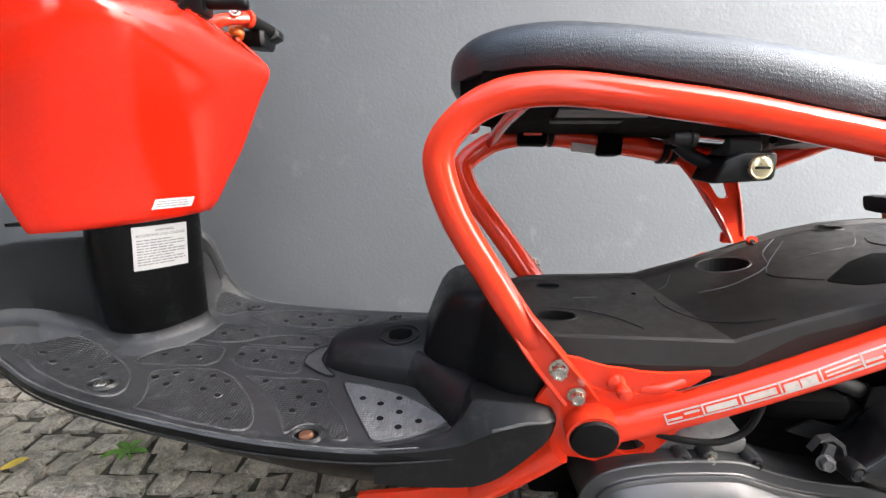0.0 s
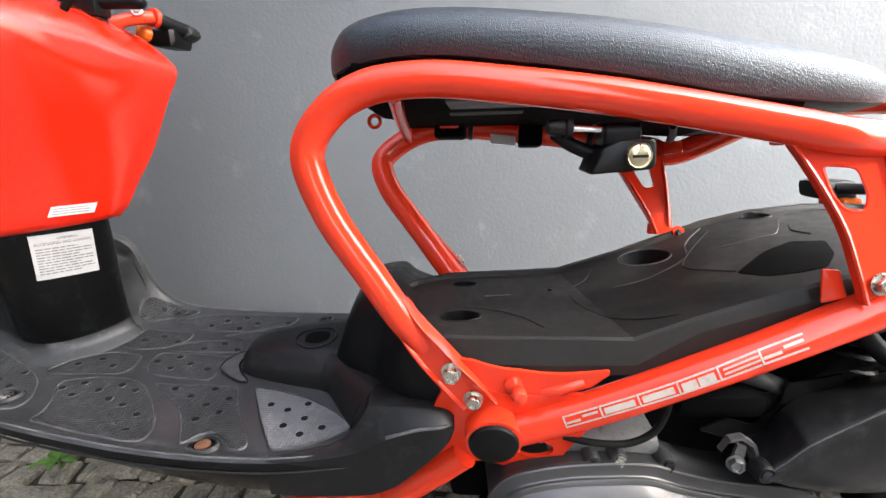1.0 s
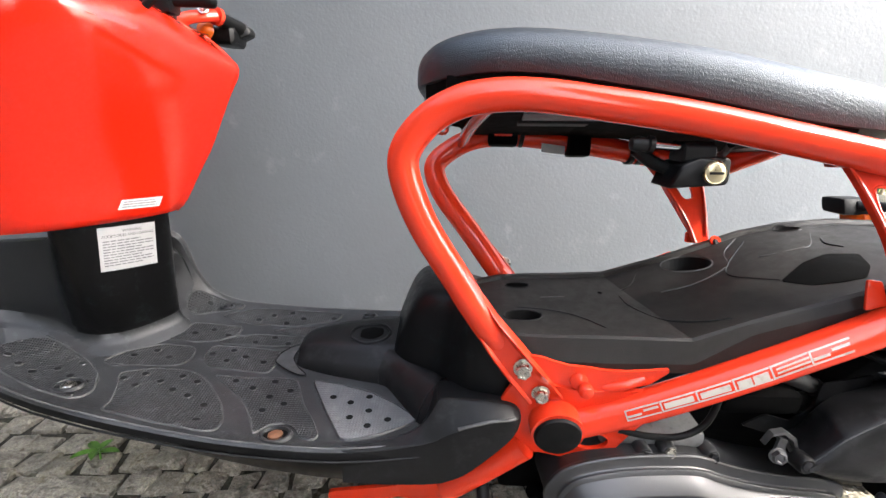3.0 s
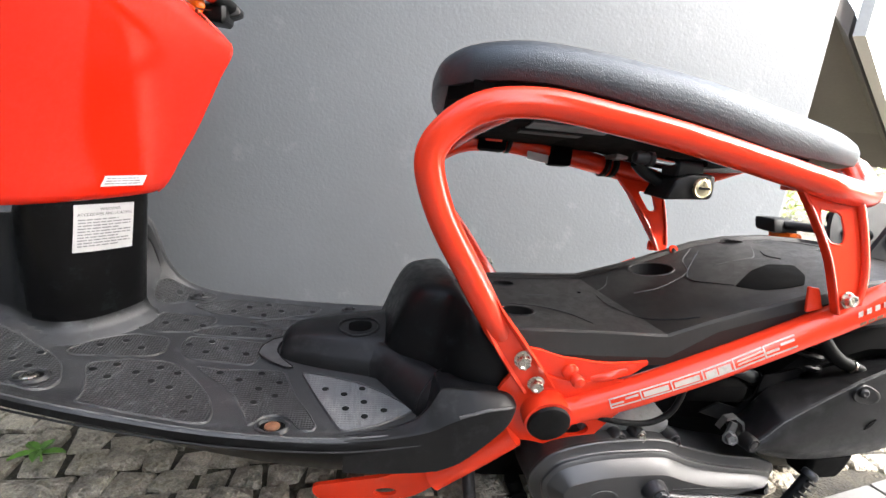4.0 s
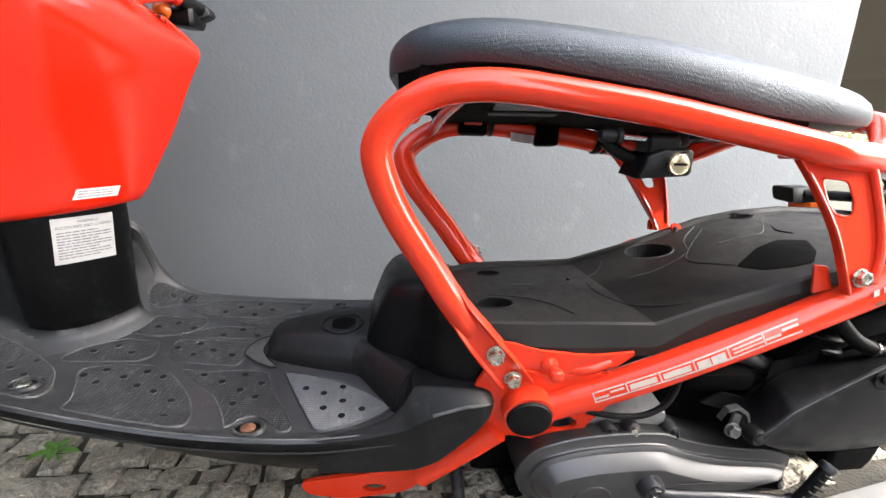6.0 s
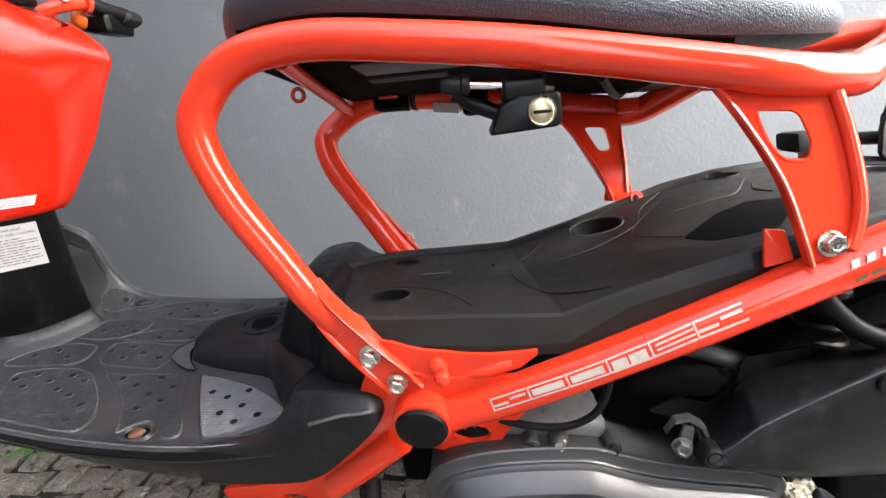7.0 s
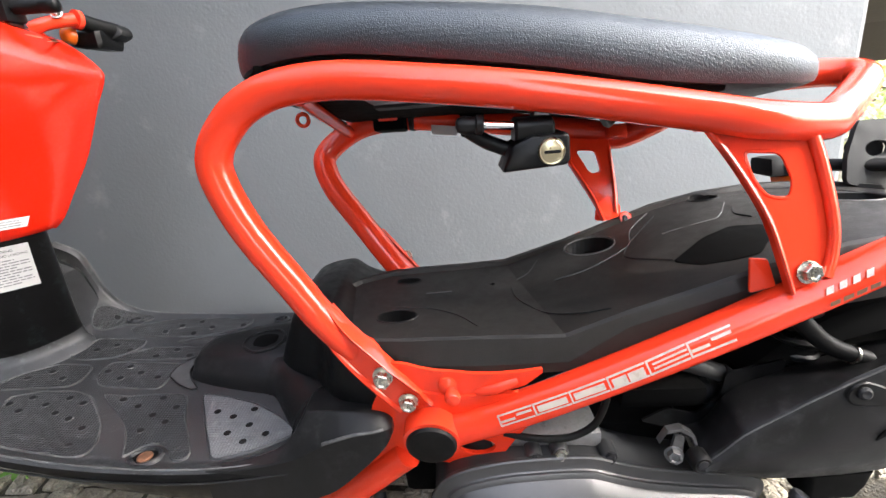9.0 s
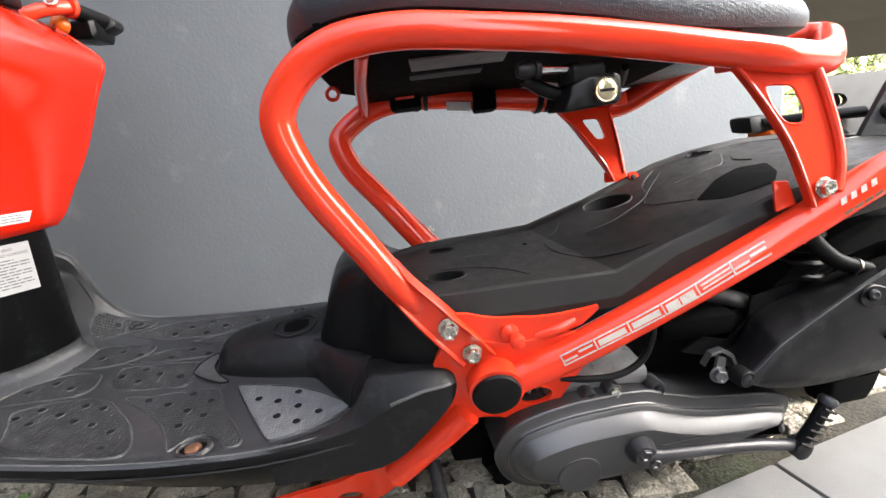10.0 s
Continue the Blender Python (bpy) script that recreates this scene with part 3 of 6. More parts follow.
PAD_FAR_C = [(-0.458, 0.832), (-0.433, 0.884), (-0.338, 0.882), (-0.341, 0.857), (-0.365, 0.835), (-0.414, 0.827)]
PAD_FAR_D = [(-0.372, 0.836), (-0.309, 0.862), (-0.215, 0.864), (-0.222, 0.832), (-0.299, 0.828), (-0.361, 0.828)]
PAD_FAR_E = [(-0.455, 0.902), (-0.452, 0.924), (-0.430, 0.936), (-0.385, 0.942), (-0.352, 0.943), (-0.362, 0.925), (-0.398, 0.914), (-0.430, 0.899)]
PAD_FAR_F = [(-0.388, 0.906), (-0.318, 0.938), (-0.223, 0.943), (-0.150, 0.940), (-0.160, 0.915), (-0.240, 0.893), (-0.345, 0.892)]
PAD_FAR_G = [(-0.285, 0.878), (-0.217, 0.896), (-0.162, 0.898), (-0.170, 0.874), (-0.220, 0.868)]


def inside(p, poly):
    c = False
    for i in range(len(poly)):
        a, b = poly[i - 1], poly[i]
        if (a[1] > p[1]) != (b[1] > p[1]) and p[0] < (b[0] - a[0]) * (p[1] - a[1]) / (b[1] - a[1]) + a[0]:
            c = not c
    return c


def build_pads():
    rnd = random.Random(3)
    for poly, material in ((PAD_LEFT, PAD), (PAD_MID, PAD), (PAD_RIGHT, PAD), (PAD_PALE, PAD_GREY), (PAD_FAR_A, PAD), (PAD_FAR_B, PAD), (PAD_FAR_C, PAD), (PAD_FAR_D, PAD), (PAD_FAR_E, PAD), (PAD_FAR_F, PAD), (PAD_FAR_G, PAD)):
        out = rounded(poly, 0.012, 3)
        c = sum((Vector(p) for p in out), Vector((0, 0))) / len(out)
        near = c.y < 0.76

        def on(u, v, w):
            return deck_point(u, v) + Vector((0, 0, w + 0.0012))
        # a soft raised lip round a sunk, grained field
        lip = bmesh.new()
        R = []
        k0 = 1.0 if near else 0.6
        for k, w in ((-0.0034, -0.0012), (-0.0020, 0.0008), (-0.0008, 0.0013), (0.0002, 0.0009), (0.0008, -0.001)):
            R.append([on(*(Vector(p) + (c - Vector(p)).normalized() * k * k0), w) for p in out])
        V = [[lip.verts.new(q) for q in r] for r in R]
        for a, b in zip(V, V[1:]):
            for i in range(len(a)):
                lip.faces.new((a[i - 1], a[i], b[i], b[i - 1]))
        field = bmesh.new()
        vs = [field.verts.new(on(*p, -0.0004)) for p in out]
        edges = [field.edges.new((vs[i - 1], vs[i])) for i in range(len(vs))]
        bmesh.ops.triangle_fill(field, edges=edges, use_beauty=True)
        bmesh.ops.subdivide_edges(field, edges=field.edges[:], cuts=1)
        bmesh.ops.triangulate(field, faces=field.faces[:])
        for v in field.verts:
            v.co = on(v.co.x, v.co.y, -0.0004)
        pad = wp("foot_pad", field, material, floorboard, "light grey dimpled insert" if material is PAD_GREY else "")
        wp("pad_rim", lip, SCUFF if material is PAD else DECK, pad)
        # shallow round sockets with a rubbed ring; a flat black disc paints the shaded bottom
        dim, core = bmesh.new(), bmesh.new()
        x = min(p[0] for p in poly) + 0.012
        row = 0
        while x < max(p[0] for p in poly):
            y = min(p[1] for p in poly) + 0.010 + (row % 2) * 0.016
            while y < max(p[1] for p in poly):
                jx, jy = x + rnd.uniform(-0.003, 0.003), y + rnd.uniform(-0.003, 0.003)
                if all(inside((jx + dx, jy + dy), poly) for dx, dy in ((0.008, 0), (-0.008, 0), (0, 0.007), (0, -0.007))):
                    prof = [(0.0072, -0.0008), (0.0064, 0.0006), (0.0056, 0.0008), (0.0048, -0.0002)]
                    RR = [[on(jx + r * math.cos(a), jy + r * 0.85 * math.sin(a), w) for a in [2 * math.pi * i / 12 for i in range(12)]] for r, w in prof]
                    if material is PAD:
                        rings(dim, RR, True, False)
                    core.faces.new([core.verts.new(on(jx + 0.0056 * math.cos(a), jy + 0.0047 * math.sin(a), 0.0005)) for a in [2 * math.pi * i / 12 for i in range(12)]])
                y += 0.032
            x += 0.030
            row += 1
        for name, b, m in (("socket_rim", dim, SCUFF), ("socket", core, BLACK_SMOOTH)):
            if b.verts:
                tagged(wp(name, b, m, pad), "", "", "", "stuff")
            else:
                b.free()


build_pads()


def build_deck_things():
    for x, y, m, lb in ((-0.202, 0.617, RUST, "rusty bolt head"), (-0.545, 0.693, STEEL, "scratched steel bolt head"), (-0.096, 0.935, DARK, "dark bolt head"), (-0.385, 0.928, DARK, "dark bolt head")):
        p = deck_point(x, y)
        k = 1.0 if y < 0.8 else 0.6
        bm = bmesh.new()
        prof = [(0.026, -0.001), (0.0235, 0.004), (0.0205, 0.0045), (0.0185, 0.0008), (0.0175, -0.002)]
        rings(bm, [[p + Vector((k * r * math.cos(a), k * r * 0.78 * math.sin(a), k * w + 0.0012)) for a in [2 * math.pi * i / 28 for i in range(28)]] for r, w in prof], True, False)
        collar = wp("bolt_collar", bm, DECK, floorboard)
        wp("well", plate(circle((p.x, p.y), 0.0185 * k, 24, 0.78), lambda u, v, w, z=p.z: Vector((u, v, z + 0.0012 + w)), 0.0006), MATTE, collar)
        wp("bolt", lathe(p + Vector((0, 0, 0.0014)), (0, 0, 1), [(0, 0.0112 * k), (0.0025, 0.0108 * k), (0.0045, 0.008 * k), (0.0046, 0.003 * k)], 16), m, collar, lb)
    # fuel lid, a hump in the middle of the floor
    rows = []
    for x, yn, yf, h in ((-0.214, 0.792, 0.826, 0.004), (-0.210, 0.784, 0.836, 0.020), (-0.198, 0.776, 0.847, 0.033), (-0.175, 0.766, 0.856, 0.041), (-0.14, 0.754, 0.865, 0.046), (-0.09, 0.740, 0.874, 0.050), (-0.04, 0.728, 0.882, 0.052), (0.0, 0.722, 0.886, 0.053)):
        w = yf - yn
        rows.append([(x, yn + w * t + i, floor_z(x, yn + w * t) + h * s) for t, i, s in ((0, -0.002, -0.1), (0, 0.0, 0.12), (0, 0.003, 0.40), (0.02, 0.006, 0.52), (0.10, 0.008, 0.80), (0.17, 0.006, 0.93), (0.27, 0.002, 0.985), (0.5, 0, 1.0), (0.75, 0, 0.98), (0.88, -0.002, 0.90), (0.96, -0.003, 0.7), (1.0, 0, -0.1))])
    lid = loft(rows, BLACK, "fuel_lid", scooter, "scuffed black plastic lid with a finger slot", 4, 40)
    lid_tree = BVHTree.FromPolygons([scooter.matrix_world @ v.co for v in lid.data.vertices], [tuple(f.vertices) for f in lid.data.polygons])

    def lid_at(u, v, w=0.0):
        h = lid_tree.ray_cast(Vector((u, v, 0.6)), Vector((0, 0, -1)))[0]
        return (h if h else Vector((u, v, 0.33))) + Vector((0, 0, w))
    slot = rounded([(-0.098, 0.790), (-0.075, 0.783), (-0.056, 0.793), (-0.056, 0.812), (-0.078, 0.818), (-0.097, 0.812)], 0.007)
    # flat black plate paints the slot's shaded hollow
    wp("finger_slot", plate(slot, lid_at, 0.0016, 0.0006), MATTE, lid)
    rim = [lid_at(u, v, 0.0008) for u, v in rounded([(-0.116, 0.792), (-0.09, 0.772), (-0.055, 0.776), (-0.04, 0.80), (-0.054, 0.826), (-0.09, 0.830), (-0.113, 0.816)], 0.014)]
    wp("slot_rim", tube(rim + rim[:1], 0.0024, 8, 1, False), BLACK, lid)
    crescent = [(-0.250, 0.784), (-0.247, 0.806), (-0.232, 0.828), (-0.208, 0.842), (-0.186, 0.856), (-0.178, 0.858), (-0.200, 0.840), (-0.218, 0.818), (-0.220, 0.796), (-0.208, 0.775), (-0.186, 0.752), (-0.200, 0.752), (-0.225, 0.764)]
    ring = [deck_point(u, v) + Vector((0, 0, 0.0034)) for u, v in rounded(crescent, 0.006)]
    skirt = wp("lid_surround", plate(rounded(crescent, 0.006), lambda u, v, w: deck_point(u, v) + Vector((0, 0, w)), 0.0030), SCUFF, lid, "grey moulded surround")
    wp("surround_edge", tube(ring + ring[:1], 0.0011, 6, 1, False), RUBBER, skirt)
    # moulded box between floor and luggage tray, with a hollow towards the near side
    rows = []
    for x, yn, yf, z0, z1 in ((-0.036, 0.770, 0.885, 0.300, 0.360), (-0.034, 0.752, 0.900, 0.288, 0.400), (-0.028, 0.742, 0.912, 0.284, 0.420), (-0.016, 0.730, 0.920, 0.282, 0.431), (0.004, 0.716, 0.925, 0.282, 0.436), (0.032, 0.700, 0.93, 0.282, 0.437), (0.052, 0.672, 0.93, 0.282, 0.436),
                              (0.070, 0.646, 0.93, 0.282, 0.430), (0.092, 0.630, 0.93, 0.284, 0.419), (0.13, 0.622, 0.93, 0.288, 0.404), (0.19, 0.620, 0.93, 0.290, 0.388)):
        h = z1 - z0
        sec = [(yn, z0), (yn, z0 + h * 0.3), (yn + 0.001, z0 + h * 0.6), (yn + 0.004, z0 + h * 0.80), (yn + 0.010, z0 + h * 0.91), (yn + 0.020, z0 + h * 0.975), (yn + 0.036, z1), ((yn + yf) / 2, z1 + 0.002), (yf - 0.03, z1), (yf - 0.012, z0 + h * 0.96), (yf - 0.003, z0 + h * 0.8), (yf, z0 + h * 0.3), (yf, z0)]
        rows.append([(x + 0.36 * max(0.0, z - 0.32) * ease((0.12 - x) / 0.12), y, z) for y, z in sec])
    loft(rows, BLACK_SMOOTH, "battery_box", scooter, "smooth black plastic box between floorboard and luggage tray", 3, 50)
    # moulded ramp from the lid round to the end cap
    rows = []
    for (lx, ly, lz), (ux, uy, uz) in (((-0.060, 0.730, 0.268), (-0.045, 0.757, 0.322)), ((-0.045, 0.722, 0.267), (-0.024, 0.745, 0.320)), ((-0.020, 0.684, 0.262), (0.008, 0.715, 0.313)), ((0.010, 0.640, 0.257), (0.048, 0.672, 0.311)), ((0.030, 0.625, 0.256), (0.066, 0.655, 0.312))):
        a, b = Vector((lx, ly, lz)), Vector((ux, uy, uz))
        rows.append([tuple(a + Vector((0.02, 0.02, -0.03))), tuple(a + Vector((0, 0, -0.01))), tuple(a), tuple(a.lerp(b, 0.35) + Vector((-0.006, -0.006, 0.006))), tuple(a.lerp(b, 0.8) + Vector((-0.004, -0.004, 0.005))), tuple(b), tuple(b + Vector((0.008, 0.008, -0.002))), tuple(b + Vector((0.016, 0.016, -0.03)))])
    ramp = loft(rows, BLACK, "deck_ramp", scooter, "black moulded ramp beside the box", 3, 42)
    wp("ramp_joint", tube([(0.006, 0.634, 0.262), (0.016, 0.645, 0.290), (0.040, 0.662, 0.314), (0.052, 0.672, 0.315)], 0.0014, 6, 4), RUBBER, ramp)
    # cap at the floor's rear corner: lower face, sloping shoulder, flat top
    rows = []
    for x, y0, z0, zs, y1, zt in ((-0.10, 0.5825, 0.194, 0.2515, 0.592, 0.2535), (-0.05, 0.5815, 0.190, 0.254, 0.594, 0.258), (-0.005, 0.581, 0.189, 0.260, 0.598, 0.268), (0.020, 0.581, 0.189, 0.265, 0.603, 0.288), (0.036, 0.581, 0.190, 0.270, 0.609, 0.312), (0.044, 0.581, 0.191, 0.275, 0.611, 0.3165), (0.075, 0.580, 0.204, 0.288, 0.608, 0.3175),
                                  (0.110, 0.580, 0.232, 0.298, 0.603, 0.3165), (0.138, 0.583, 0.256, 0.298, 0.602, 0.3120), (0.152, 0.590, 0.270, 0.297, 0.604, 0.305), (0.158, 0.598, 0.280, 0.294, 0.606, 0.297)):
        h = zs - z0
        rows.append([(x, y0 + 0.05, z0 + 0.004), (x, y0 + 0.010, z0), (x, y0 + 0.003, z0 + 0.003), (x, y0, z0 + h * 0.5), (x, y0 - 0.0005, zs - 0.0015), (x, y0 + 0.0015, zs + 0.001), (x, y1 - 0.0015, zt - 0.0012), (x, y1 + 0.0015, zt), (x, y1 + (0.05 if x > 0.03 else 0.012), zt - 0.001 - (0 if x > 0.03 else 0.004)), (x, y1 + (0.055 if x > 0.03 else 0.016), z0 + 0.01)])
    cap = loft(rows, BLACK, "end_cap", scooter, "black plastic end cap of the floorboard", 3, 22)
    wp("worn_corner", tube([(0.066, 0.5800, 0.2870), (0.090, 0.5798, 0.2935), (0.112, 0.5800, 0.2985), (0.136, 0.5825, 0.2985), (0.148, 0.588, 0.2975)], 0.0024, 8, 4, flat=0.7), SCUFF, cap, "scuffed pale corner")


build_deck_things()


# front wall of the floor with the column in its middle: foot and top of each upright, from the far side round to the near side
WALL_FOOT = [(-0.452, 0.945, 0.336), (-0.478, 0.928, 0.332), (-0.474, 0.905, 0.326), (-0.463, 0.889, 0.322), (-0.470, 0.862, 0.318), (-0.508, 0.820, 0.312), (-0.550, 0.799, 0.311), (-0.592, 0.800, 0.316), (-0.625, 0.808, 0.331), (-0.665, 0.812, 0.343), (-0.712, 0.806, 0.356), (-0.752, 0.787, 0.364), (-0.782, 0.758, 0.362), (-0.806, 0.72, 0.352)]
WALL_HEAD = [(-0.498, 0.938, 0.500), (-0.505, 0.915, 0.507), (-0.470, 0.880, 0.545), (-0.432, 0.848, 0.556), (-0.442, 0.812, 0.556), (-0.502, 0.737, 0.556), (-0.540, 0.722, 0.555), (-0.575, 0.752, 0.535), (-0.600, 0.785, 0.513), (-0.650, 0.788, 0.508), (-0.712, 0.784, 0.504), (-0.762, 0.768, 0.496), (-0.798, 0.742, 0.486), (-0.824, 0.705, 0.475)]


def build_column():
    foot, head = spline(WALL_FOOT, 5), spline(WALL_HEAD, 5)
    R = []
    for i, (a, b) in enumerate(zip(foot, head)):
        d = foot[min(i + 1, len(foot) - 1)] - foot[max(i - 1, 0)]
        out = Vector((-d.y, d.x, 0)).normalized()
        if out.dot(Vector((0.5, -0.85, 0))) < 0 and a.x < -0.47 and a.y < 0.9:
            out = -out
        if a.y > 0.87 and a.x > -0.5:
            out = Vector((0.95, -0.3, 0))
        k = 0.55 if a.y > 0.9 else 1.0 + 0.25 * ease((-0.60 - a.x) / 0.10)
        row = [a + out * 0.034 * k + Vector((0, 0, floor_z(a.x, a.y) - a.z - 0.010)), a + out * 0.022 * k + Vector((0, 0, 0.0005)), a + out * 0.013 * k + Vector((0, 0, 0.0045)), a + out * 0.007 * k + Vector((0, 0, 0.012)), a + out * 0.003 * k + Vector((0, 0, 0.024))]
        up = b - a
        row += [a + up * 0.17 + out * 0.001 * k, a + up * 0.4, a + up * 0.65, a + up * 0.88, a + up * 0.97 - out * 0.001, b - out * 0.004, b - out * 0.014 + Vector((0, 0, 0.001)), b - out * 0.03 - Vector((0, 0, 0.03)), a - out * 0.06 - Vector((0, 0, 0.02))]
        R.append(row)
    col = wp("column", rings(bmesh.new(), R), BLACK_SMOOTH, scooter, "smooth black plastic column and front wall of the floor", True, 50)
    col.data.materials.append(DECK)
    col.data.materials.append(BLACK_BRIGHTENED)
    for f in col.data.polygons:
        if max(v % 14 for v in f.vertices) <= 4:
            f.material_index = 1
        # wall beside the column: its brighter light is put into a paler plastic
        elif (scooter.matrix_world @ f.center).x < -0.592:
            f.material_index = 2
    top = [r[10] for r in R if r[10].x < -0.60 or r[10].y > 0.90]
    for part_of in ([p for p in top if p.y > 0.9], [p for p in top if p.x < -0.6]):
        if len(part_of) > 2:
            wp("worn_edge", tube(part_of, 0.0016, 6, 1, False), SCUFF, col, "rubbed upper edge")
    return col


column = build_column()


def tray_z(x, y=0.0):
    """Height of the luggage tray's floor: flat in front, then a straight ramp beyond a slanting crease."""
    c = 0.236 - 0.171 * y
    pts = ((-0.20, 0.427), (0.0, 0.427), (c, 0.431), (0.333, 0.459), (0.494, 0.506), (0.58, 0.524), (0.68, 0.534), (0.90, 0.534))
    slope = -0.11 + 0.09 * ease((x - 0.2) / 0.3)
    for a, b in zip(pts, pts[1:]):
        if a[0] <= x <= b[0]:
            k = (x - a[0]) / (b[0] - a[0])
            return a[1] + (b[1] - a[1]) * k + slope * y
    return 0.43 + slope * y


TRAY_HOLES = ((0.360, 0.072, 0.040, 0.026, -0.5), (0.028, -0.046, 0.030, 0.017, 0.0), (0.033, 0.067, 0.022, 0.009, 0.0), (0.182, 0.037, 0.0045, 0.0045, 0.0), (0.577, 0.095, 0.022, 0.011, -0.2), (0.74, 0.02, 0.045, 0.022, 0.0))


def build_tray():
    R = []
    for x, w, low, out in ((-0.075, 0.045, 0.012, 0.0), (-0.068, 0.060, 0.014, 0.0), (-0.05, 0.080, 0.016, 0.0), (0.0, 0.104, 0.05, 0.004), (0.05, 0.109, 0.05, 0.010), (0.14, 0.112, 0.05, 0.012), (None, 0.117, 0.048, 0.006), (0.333, 0.118, 0.060, 0.004),
                           (0.494, 0.118, 0.064, 0.004), (0.58, 0.117, 0.062, 0.004), (0.68, 0.115, 0.060, 0.004), (0.76, 0.108, 0.034, 0.004), (0.80, 0.09, 0.03, 0.003), (0.82, 0.06, 0.02, 0.0)):
        row = []
        for yy, dz in ((-w + 0.01, -low), (-w - out, -low + 0.004), (-w - out - 0.001, -0.030 if x is None or x < 0.3 else -0.014), (-w - out * 0.5, -0.015 if x is None or x < 0.3 else -0.006), (-w, -0.0025), (-w + 0.004, 0.0), (-0.04, 0.0), (0.04, 0.0), (w - 0.014, 0.0), (w - 0.010, 0.006), (w - 0.002, 0.006), (w + 0.001, -0.008), (w, -low)):
            xx = 0.236 - 0.171 * yy if x is None else x
            row.append(Vector((xx, yy, tray_z(xx, yy) + dz)))
        R.append(row)
    tray = sp("luggage_tray", rings(bmesh.new(), R), TRAY, scooter, "dusty black moulded plastic luggage tray under the seat", True, 9)

    def on(u, v, w=0.0):
        return Vector((u, v, tray_z(u, v) + w))

    # openings cut down into the tray
    cut = bmesh.new()
    for cx, cy, rx, ry, t in TRAY_HOLES:
        ro, rb = circle((cx, cy), rx, 28, ry / rx, t), circle((cx, cy), rx * 0.9, 28, ry / rx, t)
        rings(cut, [[view_warp(on(*p, 0.01)) for p in ro], [view_warp(on(*p, -0.024)) for p in rb]])
    bmesh.ops.recalc_face_normals(cut, faces=cut.faces)
    cm = bpy.data.meshes.new("cutter")
    cut.to_mesh(cm)
    cut.free()
    # hole insides are coloured black to give them the shade of depth
    cm.materials.append(RUBBER)
    tray.data.materials.append(RUBBER)
    co = new("cutter", cm)
    co.parent = scooter
    mod = tray.modifiers.new("holes", "BOOLEAN")
    mod.operation, mod.object, mod.solver, mod.material_mode = "DIFFERENCE", co, "EXACT", "TRANSFER"
    bpy.context.view_layer.update()
    done = bpy.data.meshes.new_from_object(tray.evaluated_get(bpy.context.evaluated_depsgraph_get()))
    tray.modifiers.clear()
    tray.data = done
    bpy.data.objects.remove(co)
    for cx, cy, rx, ry, t in TRAY_HOLES:
        if rx > 0.01:
            rim = [on(*p, 0.0003) for p in circle((cx, cy), rx + 0.0012, 28, (ry + 0.0012) / (rx + 0.0012), t)]
            sp("hole_rim", tube(rim + rim[:1], 0.0011, 6, 1, False), WORN if rx > 0.035 else BLACK, tray)
    # flat black patch towards the rear, painting the shade on a sloping facet
    out = rounded([(0.426, -0.048), (0.483, -0.021), (0.53, -0.012), (0.56, -0.031), (0.536, -0.067), (0.505, -0.091), (0.478, -0.088), (0.445, -0.076)], 0.006)
    sp("pocket", plate(out, on, 0.0016, 0.0006), MATTE, tray, "flat black patch for the tray's shaded facet")
    # moulding lines: fine grooves, some with a rubbed pale lip
    for m, pts in ((BLACK, [(0.021, -0.018), (0.076, -0.028), (0.119, -0.052), (0.146, -0.085)]), (BLACK, [(0.212, 0.024), (0.214, -0.014), (0.242, -0.056), (0.281, -0.084), (0.319, -0.099)]),
                   (WORN, [(0.272, 0.085), (0.249, 0.057), (0.226, 0.047)]), (WORN, [(0.480, 0.100), (0.432, 0.070), (0.410, 0.035), (0.385, 0.020)]), (WORN, [(0.385, 0.020), (0.33, 0.008), (0.28, 0.012)]),
                   (BLACK, [(0.48, 0.083), (0.413, 0.037), (0.388, 0.005), (0.409, -0.024), (0.429, -0.044)]), (WORN, [(0.586, 0.063), (0.543, 0.024), (0.515, 0.022), (0.458, 0.027)]),
                   (BLACK, [(0.576, 0.037), (0.564, 0.019), (0.57, -0.002)]), (WORN, [(0.068, 0.019), (0.111, 0.022)]), (BLACK, [(0.62, 0.085), (0.68, 0.09), (0.74, 0.075), (0.775, 0.03), (0.77, -0.03), (0.73, -0.075)])):
        sp("moulding_line", tube([on(u, v, 0.0002) for u, v in pts], 0.0011 if m is BLACK else 0.0008, 6, 6), m, tray)
    return tray


build_tray()

SEAT = [(-0.137, 0.02, 0.735, 0.750), (-0.130, 0.055, 0.727, 0.764), (-0.115, 0.080, 0.722, 0.775), (-0.085, 0.104, 0.721, 0.783), (-0.03, 0.118, 0.723, 0.789), (0.04, 0.122, 0.721, 0.789), (0.14, 0.123, 0.709, 0.782), (0.25, 0.123, 0.694, 0.770), (0.36, 0.120, 0.675, 0.752),
        (0.44, 0.115, 0.668, 0.738), (0.50, 0.108, 0.666, 0.726), (0.545, 0.094, 0.668, 0.716), (0.573, 0.068, 0.674, 0.707), (0.585, 0.025, 0.681, 0.697)]


